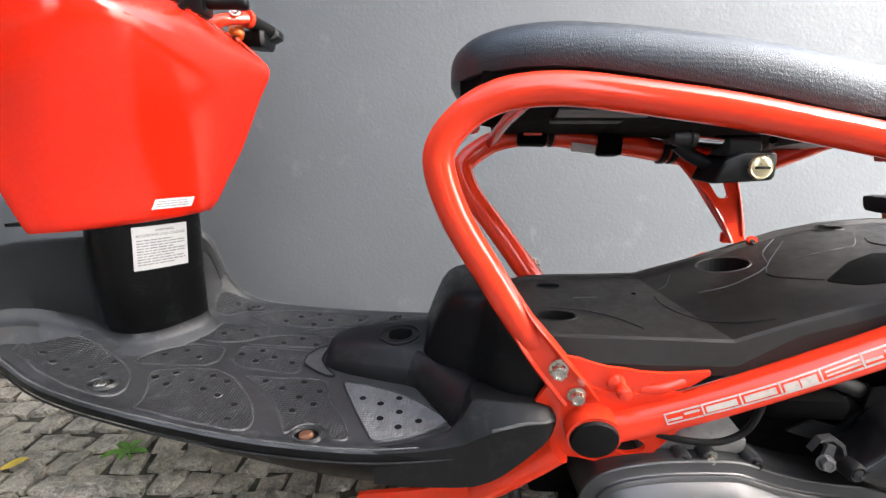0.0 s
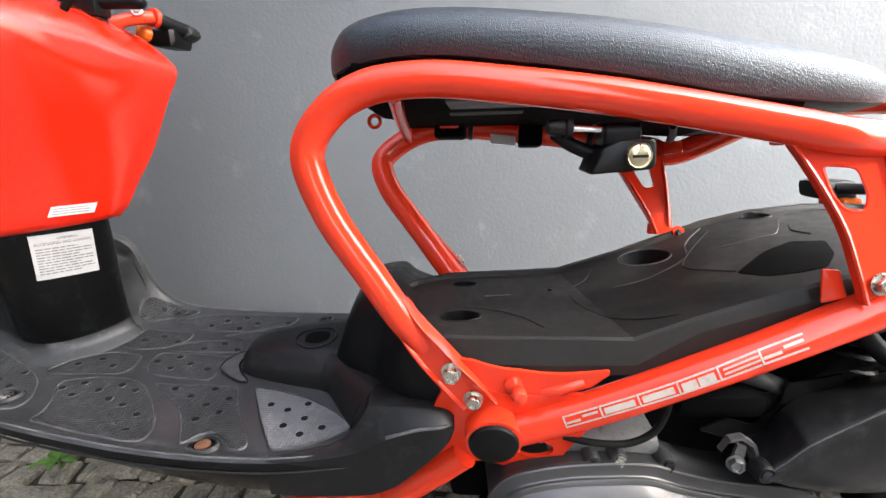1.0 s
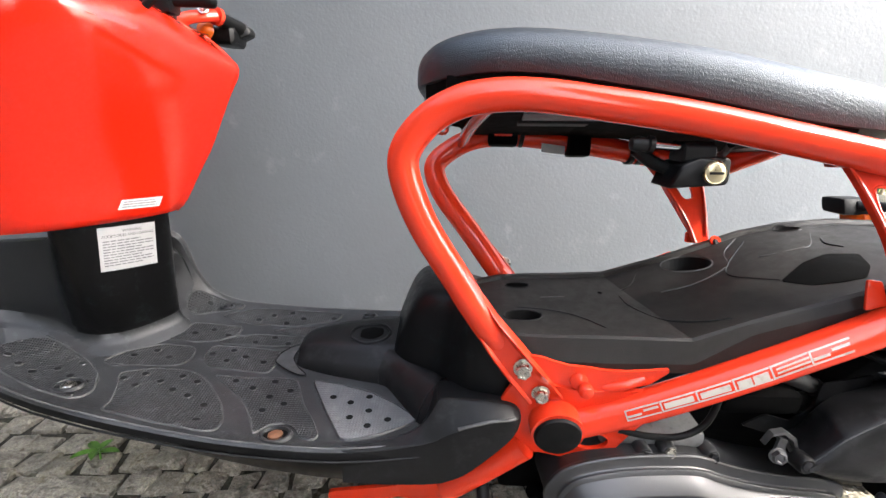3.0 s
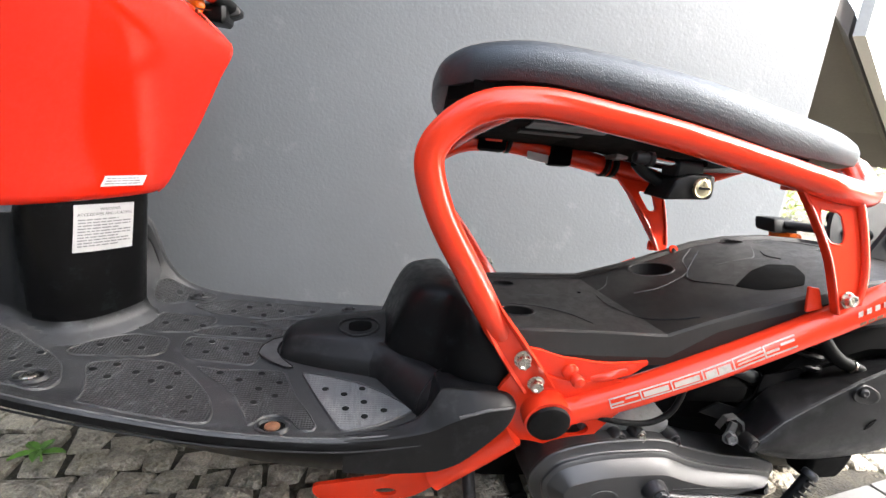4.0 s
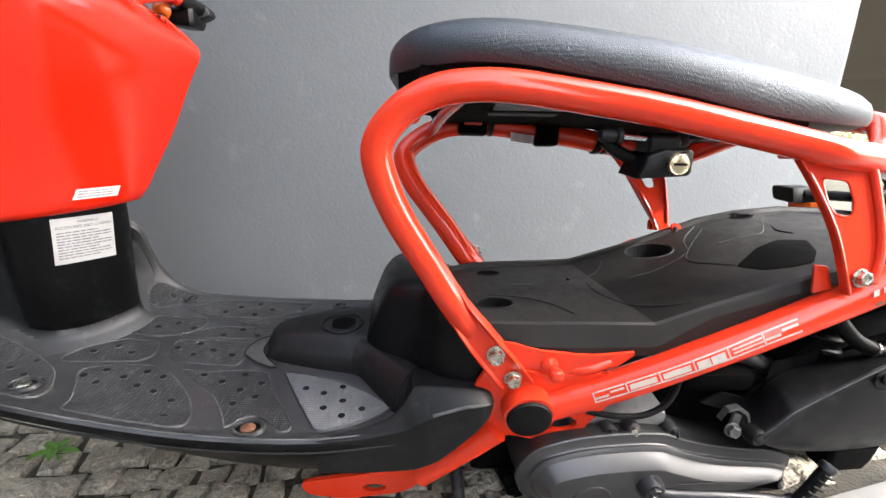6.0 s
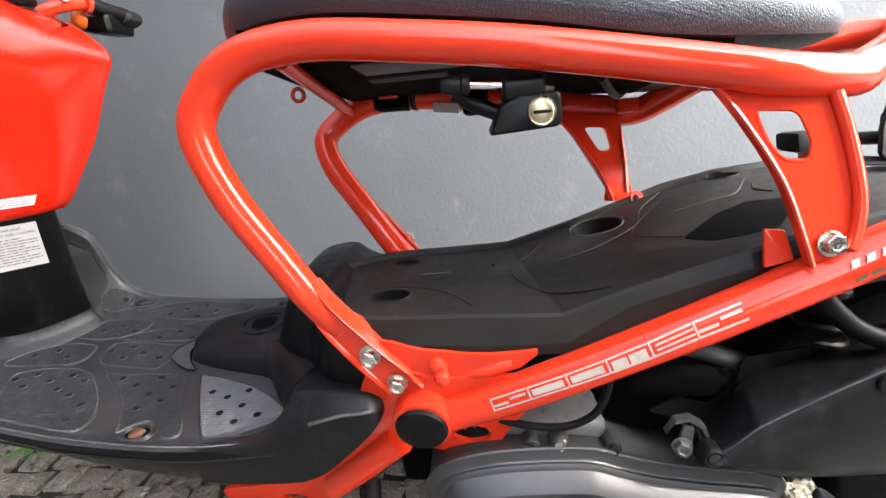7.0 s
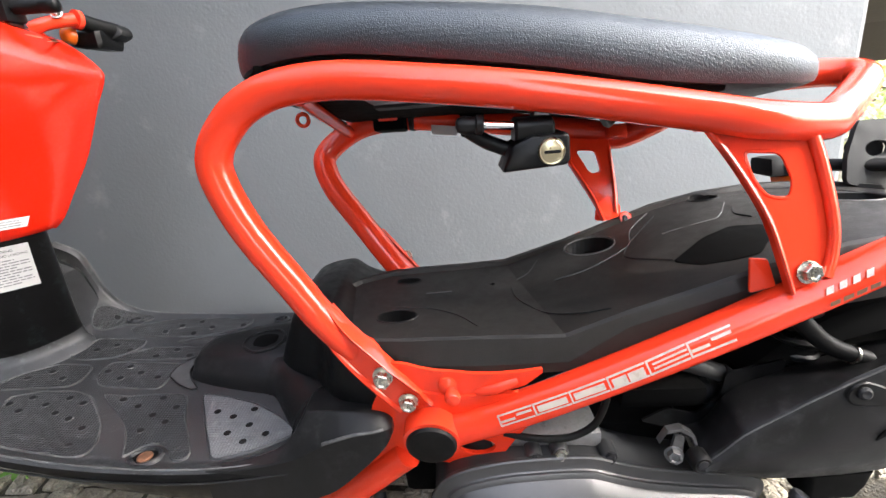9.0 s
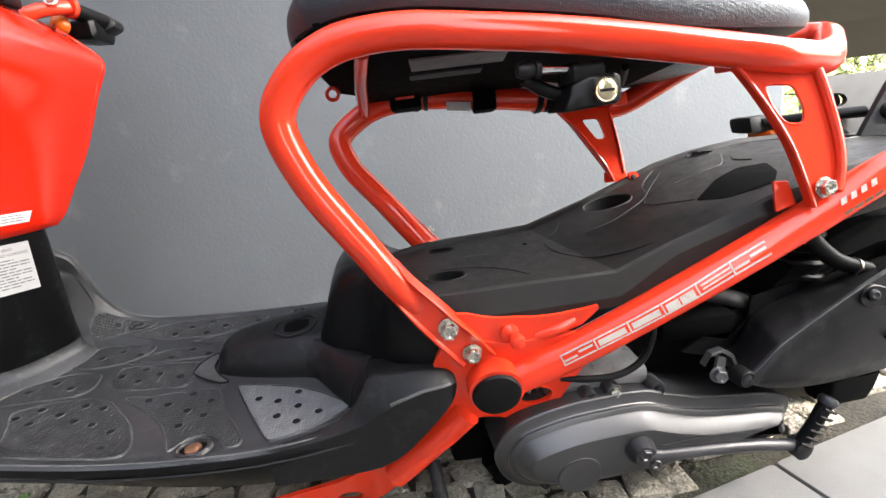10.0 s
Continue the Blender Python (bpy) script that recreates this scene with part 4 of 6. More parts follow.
def build_seat():
    R = []
    for x, w, zb, zt in [tuple(v) for v in [(p.x, p.y, p.z, q.x) for p, q in zip(spline([(s[0], s[1], s[2]) for s in SEAT], 3), spline([(s[3], 0, 0) for s in SEAT], 3))]]:
        h = zt - zb
        half = [(-0.84, 0.0), (-0.97, 0.05), (-1.0, 0.2), (-0.99, 0.42), (-0.94, 0.62), (-0.85, 0.79), (-0.70, 0.91), (-0.45, 0.975), (-0.2, 0.998)]
        # far half is widened, out of view, to shade the far rail
        sec = [(a * w, zb + b * h) for a, b in half] + [(0, zt)] + [(-a * w * 1.16, zb + b * h) for a, b in half[::-1]]
        R.append([Vector((x, y, z)) for y, z in sec])
    seat = sp("seat", rings(bmesh.new(), R), VINYL, scooter, "long padded seat in grained black vinyl")
    R = []
    for x, w, zb, zt in SEAT[2:-4]:
        R.append([Vector((x, y, z)) for y, z in ((-w * 0.95, zb + 0.008), (-w * 0.93, zb - (0.014 if x < 0.2 else 0.002)), (w * 0.95, zb - (0.014 if x < 0.2 else 0.002)), (w * 1.0, zb + 0.008))])
    sp("seat_base", rings(bmesh.new(), R), MATTE, seat, "black seat pan")


build_seat()


# ---- front of the scooter ----
def build_front():
    # leg shield: sections from bottom to top, each from the far edge round to the near edge
    S = [(0.546, [(-0.588, 0.046), (-0.590, 0.030), (-0.603, 0.002), (-0.625, -0.030), (-0.655, -0.064), (-0.690, -0.092), (-0.728, -0.108)]),
         (0.556, [(-0.570, 0.058), (-0.572, 0.036), (-0.586, 0.006), (-0.611, -0.030), (-0.643, -0.066), (-0.682, -0.096), (-0.728, -0.113)]),
         (0.600, [(-0.556, 0.067), (-0.560, 0.040), (-0.576, 0.004), (-0.602, -0.035), (-0.635, -0.073), (-0.676, -0.106), (-0.736, -0.124)]),
         (0.680, [(-0.531, 0.078), (-0.537, 0.044), (-0.552, 0.003), (-0.575, -0.042), (-0.606, -0.084), (-0.655, -0.120), (-0.742, -0.138)]),
         (0.760, [(-0.505, 0.086), (-0.515, 0.044), (-0.528, 0.001), (-0.547, -0.046), (-0.576, -0.088), (-0.628, -0.122), (-0.724, -0.140)])]
    T = [(0.802, [(-0.490, 0.091), (-0.508, 0.042), (-0.526, -0.002), (-0.542, -0.048), (-0.566, -0.088), (-0.614, -0.118), (-0.70, -0.135)]),
         (0.822, [(-0.496, 0.092), (-0.512, 0.044), (-0.528, -0.002), (-0.545, -0.045), (-0.570, -0.080), (-0.612, -0.106), (-0.68, -0.122)]),
         (0.846, [(-0.521, 0.095), (-0.528, 0.050), (-0.540, 0.0), (-0.558, -0.038), (-0.582, -0.066), (-0.618, -0.088), (-0.67, -0.102)]),
         (0.868, [(-0.544, 0.088), (-0.553, 0.046), (-0.566, 0.0), (-0.586, -0.030), (-0.608, -0.052), (-0.640, -0.070), (-0.68, -0.082)]),
         (0.886, [(-0.578, 0.078), (-0.590, 0.040), (-0.606, 0.0), (-0.626, -0.024), (-0.646, -0.042), (-0.668, -0.056), (-0.70, -0.066)]),
         (0.897, [(-0.635, 0.060), (-0.645, 0.030), (-0.658, 0.0), (-0.670, -0.018), (-0.684, -0.032), (-0.70, -0.042), (-0.72, -0.05)])]
    rows_ = []
    for z, pts in S + T:
        c = spline([Vector((x, y, z)) for x, y in pts], 5)
        rows_.append(c)
    cols = [spline([r[i] for r in rows_], 3) for i in range(len(rows_[0]))]
    grid = [[cols[i][j] for i in range(len(cols))] for j in range(len(cols[0]))]
    bm = bmesh.new()
    outer = [[bm.verts.new(p) for p in r] for r in grid]
    inner = [[bm.verts.new(p + Vector((-0.006, 0.001, 0))) for p in r] for r in grid]
    nr, nc = len(grid), len(grid[0])
    for L, flip in ((outer, 1), (inner, -1)):
        for j in range(nr - 1):
            for i in range(nc - 1):
                f = (L[j][i], L[j][i + 1], L[j + 1][i + 1], L[j + 1][i])
                bm.faces.new(f[::flip])
    for j in range(nr - 1):
        for i in (0, nc - 1):
            bm.faces.new((outer[j][i], outer[j + 1][i], inner[j + 1][i], inner[j][i]))
    for i in range(nc - 1):
        for j in (0, nr - 1):
            bm.faces.new((outer[j][i], outer[j][i + 1], inner[j][i + 1], inner[j][i]))
    shield = sp("leg_shield", bm, RED_PLASTIC, scooter, "glossy red plastic leg shield")
    # folded-back far edge and bottom lip
    sp("edge_roll", tube([grid[j][0] + Vector((-0.003, -0.001, 0)) for j in range(2, nr - 6, 2)], 0.0035, 8, 2), RED_PLASTIC, shield)
    sp("bottom_pan", plate([(p.x - 0.035, p.y) for p in grid[1]] + [(-0.76, -0.10), (-0.76, 0.03)], lambda u, v, w: Vector((u, v, 0.554 + w)), 0.004), BLACK_SMOOTH, shield)
    # front half of the fairing, behind the seam
    R = []
    for z, x0, w in ((0.60, -0.70, 0.10), (0.68, -0.715, 0.125), (0.76, -0.71, 0.125), (0.82, -0.69, 0.11), (0.865, -0.68, 0.075), (0.885, -0.70, 0.05)):
        R.append([Vector((x0 - 0.012, -w, z)), Vector((x0 - 0.10, -w * 0.95, z)), Vector((x0 - 0.17, 0.0, z)), Vector((x0 - 0.10, w * 0.7, z)), Vector((x0 + 0.05, w * 0.5, z))])
    sp("front_fairing", rings(bmesh.new(), R), RED_PLASTIC, scooter, "red front fairing meeting the leg shield at a seam")
    # screws in the shield's top
    sp("screw", lathe((-0.655, -0.085, 0.868), (0.2, -0.4, 1), [(0, 0.008), (0.002, 0.0075), (0.003, 0.004)], 14), DARK, shield)
    sp("screw", lathe((-0.530, 0.070, 0.842), (0.7, 0, 0.7), [(0, 0.009), (0.003, 0.0085), (0.005, 0.004)], 14), DARK, shield)
    return shield


shield = build_front()


def sticker(name, origin, du, dv, parent, label, lines, title):
    """A printed sticker on the plane through origin along du and dv (down), with bars for fine print and words where they can be read."""
    o, du, dv = Vector(origin), Vector(du), Vector(dv)
    nrm = du.cross(dv).normalized()
    if nrm.x < 0:
        nrm = -nrm
    skin = BVHTree.FromPolygons([scooter.matrix_world @ v.co for v in parent.data.vertices], [tuple(f.vertices) for f in parent.data.polygons])

    def on(u, v, w=0.0):
        p = o + du * u + dv * v
        hit = skin.ray_cast(p + nrm * 0.05, -nrm, 0.12)[0]
        return SCOOTER_IN @ ((hit if hit else p) + nrm * (w + 0.0006))
    bm = bmesh.new()
    layers = [[[bm.verts.new(on(i / 10, j / 8, w)) for i in range(11)] for j in range(9)] for w in (0.0, 0.0006)]
    for g, flip in zip(layers, (-1, 1)):
        for j in range(8):
            for i in range(10):
                bm.faces.new((g[j][i], g[j][i + 1], g[j + 1][i + 1], g[j + 1][i])[::flip])
    g, h = layers
    loop_in = [g[0][i] for i in range(11)] + [g[j][10] for j in range(1, 9)] + [g[8][i] for i in range(9, -1, -1)] + [g[j][0] for j in range(7, 0, -1)]
    loop_out = [h[0][i] for i in range(11)] + [h[j][10] for j in range(1, 9)] + [h[8][i] for i in range(9, -1, -1)] + [h[j][0] for j in range(7, 0, -1)]
    for i in range(len(loop_in)):
        bm.faces.new((loop_in[i - 1], loop_in[i], loop_out[i], loop_out[i - 1]))
    st = part(name, bm, LABEL, parent, label, False)
    rnd = random.Random(len(lines))
    for v0, h, u1 in lines:
        u = 0.06
        while u < u1:
            w = min(rnd.uniform(0.05, 0.16), u1 - u)
            if w > 0.02:
                part("print_bar", plate([(u, v0), (u + w, v0), (u + w, v0 + h), (u, v0 + h)], lambda a, b, c: on(a, b, 0.0011 + c), 0.0002), PRINT, st, "", False)
            u += w + 0.02
    for words, u0, v0, size, wide in title:
        cu = bpy.data.curves.new("words", "FONT")
        cu.body, cu.size, cu.extrude = words, 1.0, 0.0
        tmp = bpy.data.objects.new("words", cu)
        me = bpy.data.meshes.new_from_object(tmp)
        bpy.data.objects.remove(tmp)
        xs = [v.co.x for v in me.vertices]
        k = wide / max(xs)
        for v in me.vertices:
            v.co = on(u0 + v.co.x * k, v0 - v.co.y * size, 0.0014)
        me.materials.append(INK)
        ob = new("words", me)
        ob.parent = st
    return st


def build_stickers():
    fine = [(0.30 + i * 0.062, 0.026, 0.94 if i % 3 else 0.72) for i in range(10)]
    sticker("warning_label", LAB_O, LAB_U, LAB_V, column, "white printed warning label", fine, [("WARNING", 0.40, 0.13, 0.085, 0.34), ("ACCESSORIES AND LOADING", 0.05, 0.23, 0.085, 0.90)])
    sticker("notice_label", STK_O, STK_U, STK_V, shield, "small white notice sticker", [(0.2, 0.12, 0.8), (0.45, 0.12, 0.88), (0.7, 0.12, 0.9)], [])


LAB_O, LAB_U, LAB_V = (-0.4985, 0.7525, 0.5375), (0.0515, 0.0685, -0.003), (-0.001, 0.003, -0.077)
STK_O, STK_U, STK_V = (-0.4665, 0.7690, 0.5785), (0.0370, 0.0510, -0.002), (-0.002, -0.0075, -0.0145)
build_stickers()


def build_handlebar():
    bar = wp("handlebar", tube([(-0.345, 0.888, 0.893), (-0.400, 0.882, 0.893), (-0.470, 0.875, 0.900), (-0.560, 0.86, 0.92)], 0.0105, 14, 4), RUBBER, scooter, "black handlebar with grip and switches")
    wp("grip_end", lathe((-0.352, 0.888, 0.893), (1, 0, -0.02), [(0, 0.0112), (0.010, 0.0118), (0.020, 0.0112), (0.024, 0.009), (0.026, 0.004)], 16), BLACK_SMOOTH, bar)
    wp("switch_box", box((-0.440, 0.862, 0.870), (-0.392, 0.905, 0.925), 0.008), BLACK_SMOOTH, bar)
    wp("clamp", box((-0.430, 0.872, 0.858), (-0.398, 0.900, 0.874), 0.004), BLACK, bar)
    wp("cable", tube([(-0.420, 0.800, 0.845), (-0.390, 0.800, 0.874), (-0.377, 0.800, 0.884), (-0.361, 0.800, 0.896), (-0.345, 0.80, 0.915)], 0.0062, 8, 5), RUBBER, bar)
    # red lamp bracket with its bolt
    arm = wp("lamp_bracket", tube([(-0.412, 0.925, 0.868), (-0.390, 0.942, 0.878), (-0.361, 0.968, 0.885)], 0.0135, 12, 4, flat=0.75), RED, scooter, "red bracket of the direction indicator")
    wp("collar", lathe((-0.3625, 0.967, 0.8845), (0.35, 0.9, -0.1), [(0, 0.0165), (0.008, 0.0165), (0.009, 0.014)], 16), RED, arm)
    wp("bolt", hexbolt((-0.372, 0.942, 0.890), (0.25, -0.75, 0.6), 0.0075, 0.007), STEEL, arm)
    # direction indicator: stalk, lens, black body, pale-edged tip
    ind = wp("indicator", tube([(-0.360, 0.975, 0.882), (-0.350, 1.005, 0.876), (-0.340, 1.035, 0.871)], 0.0140, 14, 3), BLACK_SMOOTH, scooter, "black direction indicator with an amber lens")
    tip = bmesh.new()
    rings(tip, [[Vector((x, q.x, q.y)) for q in rounded([(1.020 + k, 0.852 + d), (1.065 - k, 0.852 + d), (1.065 - k, 0.886 - d - k), (1.026 + k, 0.886 - d - k)], 0.004)] for x, k, d in ((-0.368, 0.003, 0.003), (-0.364, 0.0, 0.0), (-0.340, 0.0, 0.002), (-0.328, 0.001, 0.007), (-0.323, 0.004, 0.010))])
    wp("shell", tip, BLACK, ind)
    body = bmesh.new()
    rings(body, [[Vector((x, q.x, q.y)) for q in rounded([(0.985 + k, 0.838 + d), (1.06 - k, 0.838 + d), (1.06 - k, 0.870), (0.985 + k, 0.870)], 0.008)] for x, k, d in ((-0.402, 0.010, 0.010), (-0.396, 0.004, 0.006), (-0.370, 0.0, 0.001), (-0.346, 0.0, 0.0), (-0.340, 0.006, 0.005))])
    wp("lamp_body", body, BLACK_SMOOTH, ind)
    wp("lens", lathe((-0.384, 0.985, 0.862), (-0.5, -0.85, 0.1), [(0, 0.0150), (0.010, 0.0150), (0.017, 0.011), (0.020, 0.004)], 16), ORANGE, ind, "amber lens")
    # slots in the shield's top: flat dark ellipses paint their shaded hollows
    skin = BVHTree.FromPolygons([scooter.matrix_world @ v.co for v in shield.data.vertices], [tuple(f.vertices) for f in shield.data.polygons])
    nrm, view = Vector((0.25, -0.70, 0.67)).normalized(), Vector((-0.44, 0.885, 0.13)).normalized()
    for c, l in (((-0.3367, 0.8052, 0.8392), 0.026), ((-0.3304, 0.8354, 0.8359), 0.022), ((-0.455, 0.775, 0.850), 0.016)):
        along = Vector((0.20, 0.95, -0.10)).normalized()
        across = nrm.cross(along).normalized()

        def on(u, v, w, c=Vector(c), along=along, across=across):
            q = c + along * u + across * v
            hit = skin.ray_cast(q - view * 0.10, view, 0.30)[0]
            return (hit if hit else q) - view * (w + 0.0006)
        wp("slot", plate(circle((0, 0), l / 2, 14, 0.34), on, 0.0012), RUST, shield)


build_handlebar()


def build_wheel(x, r, w, name):
    hub = r + GROUND
    R = []
    for a in (i * math.pi * 2 / 40 for i in range(41)):
        R.append([Vector((x + (r - w / 2 + w / 2 * math.cos(b)) * math.cos(a), w / 2 * math.sin(b), hub + (r - w / 2 + w / 2 * math.cos(b)) * math.sin(a))) for b in (j * math.pi * 2 / 12 for j in range(12))])
    wheel = sp(name, lathe((x, -0.05, hub), (0, 1, 0), [(0, 0.03), (0.002, 0.12), (0.03, 0.13), (0.07, 0.13), (0.098, 0.12), (0.1, 0.03)], 28), DARK, scooter, "dark cast wheel")
    sp("tyre", rings(bmesh.new(), R, True, False), RUBBER, wheel, "black scooter tyre")
    return wheel


build_wheel(0.72, 0.205, 0.115, "rear_wheel")
build_wheel(-1.36, 0.23, 0.115, "front_wheel")
sp("fork", tube([(-0.98, -0.07, 0.40), (-1.04, -0.07, 0.34), (-1.10, -0.07, 0.26)], 0.020, 12, 3), BLACK_SMOOTH, scooter)
sp("fork", tube([(-0.98, 0.06, 0.40), (-1.04, 0.06, 0.34), (-1.10, 0.06, 0.26)], 0.020, 12, 3), BLACK_SMOOTH, scooter)
centre = sp("centre_stand", tube([(0.06, -0.11, 0.12), (0.085, -0.115, 0.07), (0.12, -0.12, 0.03)], 0.014, 10, 3), MATTE, scooter, "black steel centre stand folded up")
sp("stand_bar", tube([(0.075, -0.13, 0.09), (0.075, 0.13, 0.09)], 0.013, 10, 2), MATTE, centre)
stand = sp("side_stand", tube([(-0.03, -0.13, 0.16), (-0.02, -0.20, 0.085), (0.0, -0.26, 0.0)], 0.011, 12, 4), DARK, scooter, "dark steel side stand")
sp("foot", box((-0.03, -0.29, -0.065), (0.04, -0.24, -0.052), 0.004), DARK, stand)
coil = [(0.085 + 0.02 * k / 60, -0.120 + 0.006 * math.cos(k), 0.155 - 0.12 * k / 60 + 0.006 * math.sin(k)) for k in range(60)]
sp("spring", tube(coil, 0.0018, 5, 1, False), STEEL, stand, "small steel return spring")


# ---- engine, air box, rear ----
def build_engine():
    # cover: outline (x, height) of its edge, drawn in towards the face in steps
    top = [(0.206, 0.150), (0.214, 0.180), (0.232, 0.201), (0.264, 0.214), (0.311, 0.2225), (0.360, 0.2245), (0.400, 0.2240), (0.434, 0.2195), (0.470, 0.205), (0.516, 0.190), (0.572, 0.178), (0.635, 0.168)]
    low = [(0.668, 0.155), (0.674, 0.130), (0.655, 0.102), (0.60, 0.084), (0.52, 0.074), (0.42, 0.068), (0.33, 0.070), (0.26, 0.084), (0.222, 0.110)]
    out = [(p.x, p.y) for p in spline([(x, z, 0) for x, z in top + low], 4, True)]
    m = len(out)
    nrm = []
    for i in range(m):
        d = Vector(out[(i + 2) % m]) - Vector(out[i - 2])
        nrm.append(Vector((-d.y, d.x)).normalized())
    if (Vector((0.43, 0.14)) - Vector(out[0])).dot(nrm[0]) < 0:
        nrm = [-q for q in nrm]

    def at(u, y, v):
        return Vector((u, y - 0.16 * (v - 0.2), v))

    def ring(k, y):
        return [at(u + n.x * k, y, v + n.y * k) for (u, v), n in zip(out, nrm)]
    R = [ring(k, y) for k, y in ((0.0, 0.68), (0.0, 0.606), (-0.004, 0.604), (-0.005, 0.601), (-0.005, 0.597), (-0.003, 0.595), (0.003, 0.594), (0.011, 0.590), (0.0125, 0.588), (0.0125, 0.584), (0.014, 0.5825), (0.020, 0.580), (0.0215, 0.577), (0.036, 0.562), (0.040, 0.5588), (0.046, 0.558))]
    eng = wp("engine_case", rings(bmesh.new(), R), ENGINE, scooter, "dark silver cast engine cover", True, 28)
    wp("case_groove", tube([at(0.44, 0.5568, 0.150), at(0.52, 0.5568, 0.148), at(0.60, 0.5568, 0.140)], 0.0012, 6, 3), DARK, eng)
    wp("cover_boss", lathe(at(0.315, 0.562, 0.125), (0, -1, -0.16), [(0, 0.034), (0.0052, 0.033), (0.0058, 0.031), (0.0052, 0.029), (0.0053, 0.008)], 32), ENGINE, eng)
    for x, z, m in ((0.386, 0.228, STEEL), (0.350, 0.222, DARK), (0.455, 0.216, DARK)):
        lug = wp("case_lug", lathe(at(x, 0.628, z), (0, -1, 0), [(0, 0.0125), (0.020, 0.0125), (0.024, 0.0105)], 14), ENGINE, eng)
        wp("bolt", hexbolt(at(x, 0.605, z), (-0.1, -1, 0.25), 0.0075, 0.009), m, lug)
    for x, z in ((0.50, 0.082), (0.62, 0.098), (0.275, 0.088)):
        wp("bolt", hexbolt(at(x, 0.592, z), (0, -1, 0), 0.007, 0.007), DARK, eng)
    # cylinder and crankcase behind
    fins = bmesh.new()
    for i in range(7):
        box((0.06 + i * 0.014, -0.105, 0.225), (0.066 + i * 0.014, 0.06, 0.33), 0.002, fins)
    sp("cylinder_fins", fins, ALU, eng)
    sp("lower_case", box((0.0, -0.085, 0.085), (0.15, 0.10, 0.23), 0.015), MATTE, eng)
    sp("crankcase", box((0.14, -0.075, 0.10), (0.60, 0.10, 0.24), 0.02), MATTE, eng)
    sp("case_top", box((0.15, -0.125, 0.25), (0.31, -0.06, 0.284), 0.012), ALU, eng, "dull aluminium casting")
    # kick starter: boss, arm, folding pedal with ribs
    kick = wp("kick_starter", tube([(0.404, 0.548, 0.156), (0.440, 0.545, 0.151), (0.50, 0.542, 0.147), (0.575, 0.541, 0.137), (0.640, 0.541, 0.122)], 0.0088, 12, 5, flat=0.8), DARK_GREY, scooter, "grey kick starter lever with a ribbed pedal")
    wp("boss", lathe((0.403, 0.566, 0.155), (0, -1, -0.1), [(0, 0.021), (0.012, 0.020), (0.022, 0.0165), (0.024, 0.012)], 20), DARK_GREY, kick)
    wp("bolt", hexbolt((0.399, 0.543, 0.162), (0, -1, -0.1), 0.0095, 0.007), DARK_GREY, kick)
    wp("bolt", hexbolt((0.415, 0.545, 0.143), (0, -1, -0.1), 0.0085, 0.006), DARK_GREY, kick)
    ped = tube([(0.634, 0.541, 0.116), (0.655, 0.541, 0.146), (0.680, 0.543, 0.184)], 0.0115, 12, 3, flat=0.85)
    for k in range(6):
        c = Vector((0.640 + k * 0.0066, 0.532, 0.128 + k * 0.0098))
        tube([c + Vector((-0.0095, -0.001, 0.0055)), c + Vector((0.0, -0.0035, 0.0)), c + Vector((0.0095, -0.001, -0.0055))], 0.0024, 6, 3, True, ped)
    pedal = wp("pedal", ped, RUBBER, kick, "black ribbed rubber pedal")
    wp("pedal_end", lathe((0.680, 0.543, 0.184), (0.5, 0, 0.85), [(-0.004, 0.0125), (0.003, 0.013), (0.007, 0.011), (0.008, 0.005)], 14), DARK_GREY, pedal)
    wp("joint", lathe((0.636, 0.552, 0.119), (0, -1, 0), [(0, 0.014), (0.022, 0.014), (0.024, 0.010)], 14), DARK, kick)
    # hoses and pipes
    wp("fuel_hose", tube([(0.31, 0.615, 0.258), (0.35, 0.606, 0.253), (0.395, 0.601, 0.254), (0.428, 0.600, 0.270), (0.443, 0.600, 0.297), (0.449, 0.602, 0.330), (0.45, 0.61, 0.37)], 0.0052, 10, 6), RUBBER, scooter, "thin black rubber hose")
    pipe = wp("intake_pipe", tube([(0.50, 0.650, 0.352), (0.56, 0.642, 0.336), (0.600, 0.640, 0.322), (0.628, 0.640, 0.309)], 0.0125, 14, 4), PIPE, scooter, "grey rubber pipe")
    wp("clip", lathe((0.618, 0.640, 0.3135), (0.9, 0, -0.42), [(0, 0.0145), (0.006, 0.0145)], 16), DARK, pipe)
    elbow = wp("intake_elbow", tube([(0.47, 0.665, 0.305), (0.52, 0.657, 0.293), (0.57, 0.653, 0.281), (0.625, 0.655, 0.275)], 0.0165, 14, 4), PIPE, scooter, "dark rubber intake elbow")
    wp("clip", lathe((0.600, 0.654, 0.277), (0.98, 0, -0.1), [(0, 0.0185), (0.007, 0.0185)], 16), DARK, elbow)
    wp("clip", lathe((0.530, 0.656, 0.290), (0.95, 0, -0.22), [(0, 0.0182), (0.005, 0.0182)], 16), STEEL, elbow)
    sp("carburettor", box((0.34, -0.10, 0.30), (0.46, -0.03, 0.34), 0.012), MATTE, eng)


build_engine()


def loft_box(x0, x1, y0, y1, z0, z1):
    """A rounded lump, narrower below."""
    return rings(bmesh.new(), [[Vector((p.x, p.y, z)) for p in rounded([(x0 + k, y0 + k), (x1 - k, y0 + k), (x1 - k, y1 - k), (x0 + k, y1 - k)], 0.012)] for z, k in ((z0, 0.014), (z0 + 0.004, 0.008), ((z0 + z1) / 2, 0.003), (z1, 0.0))])


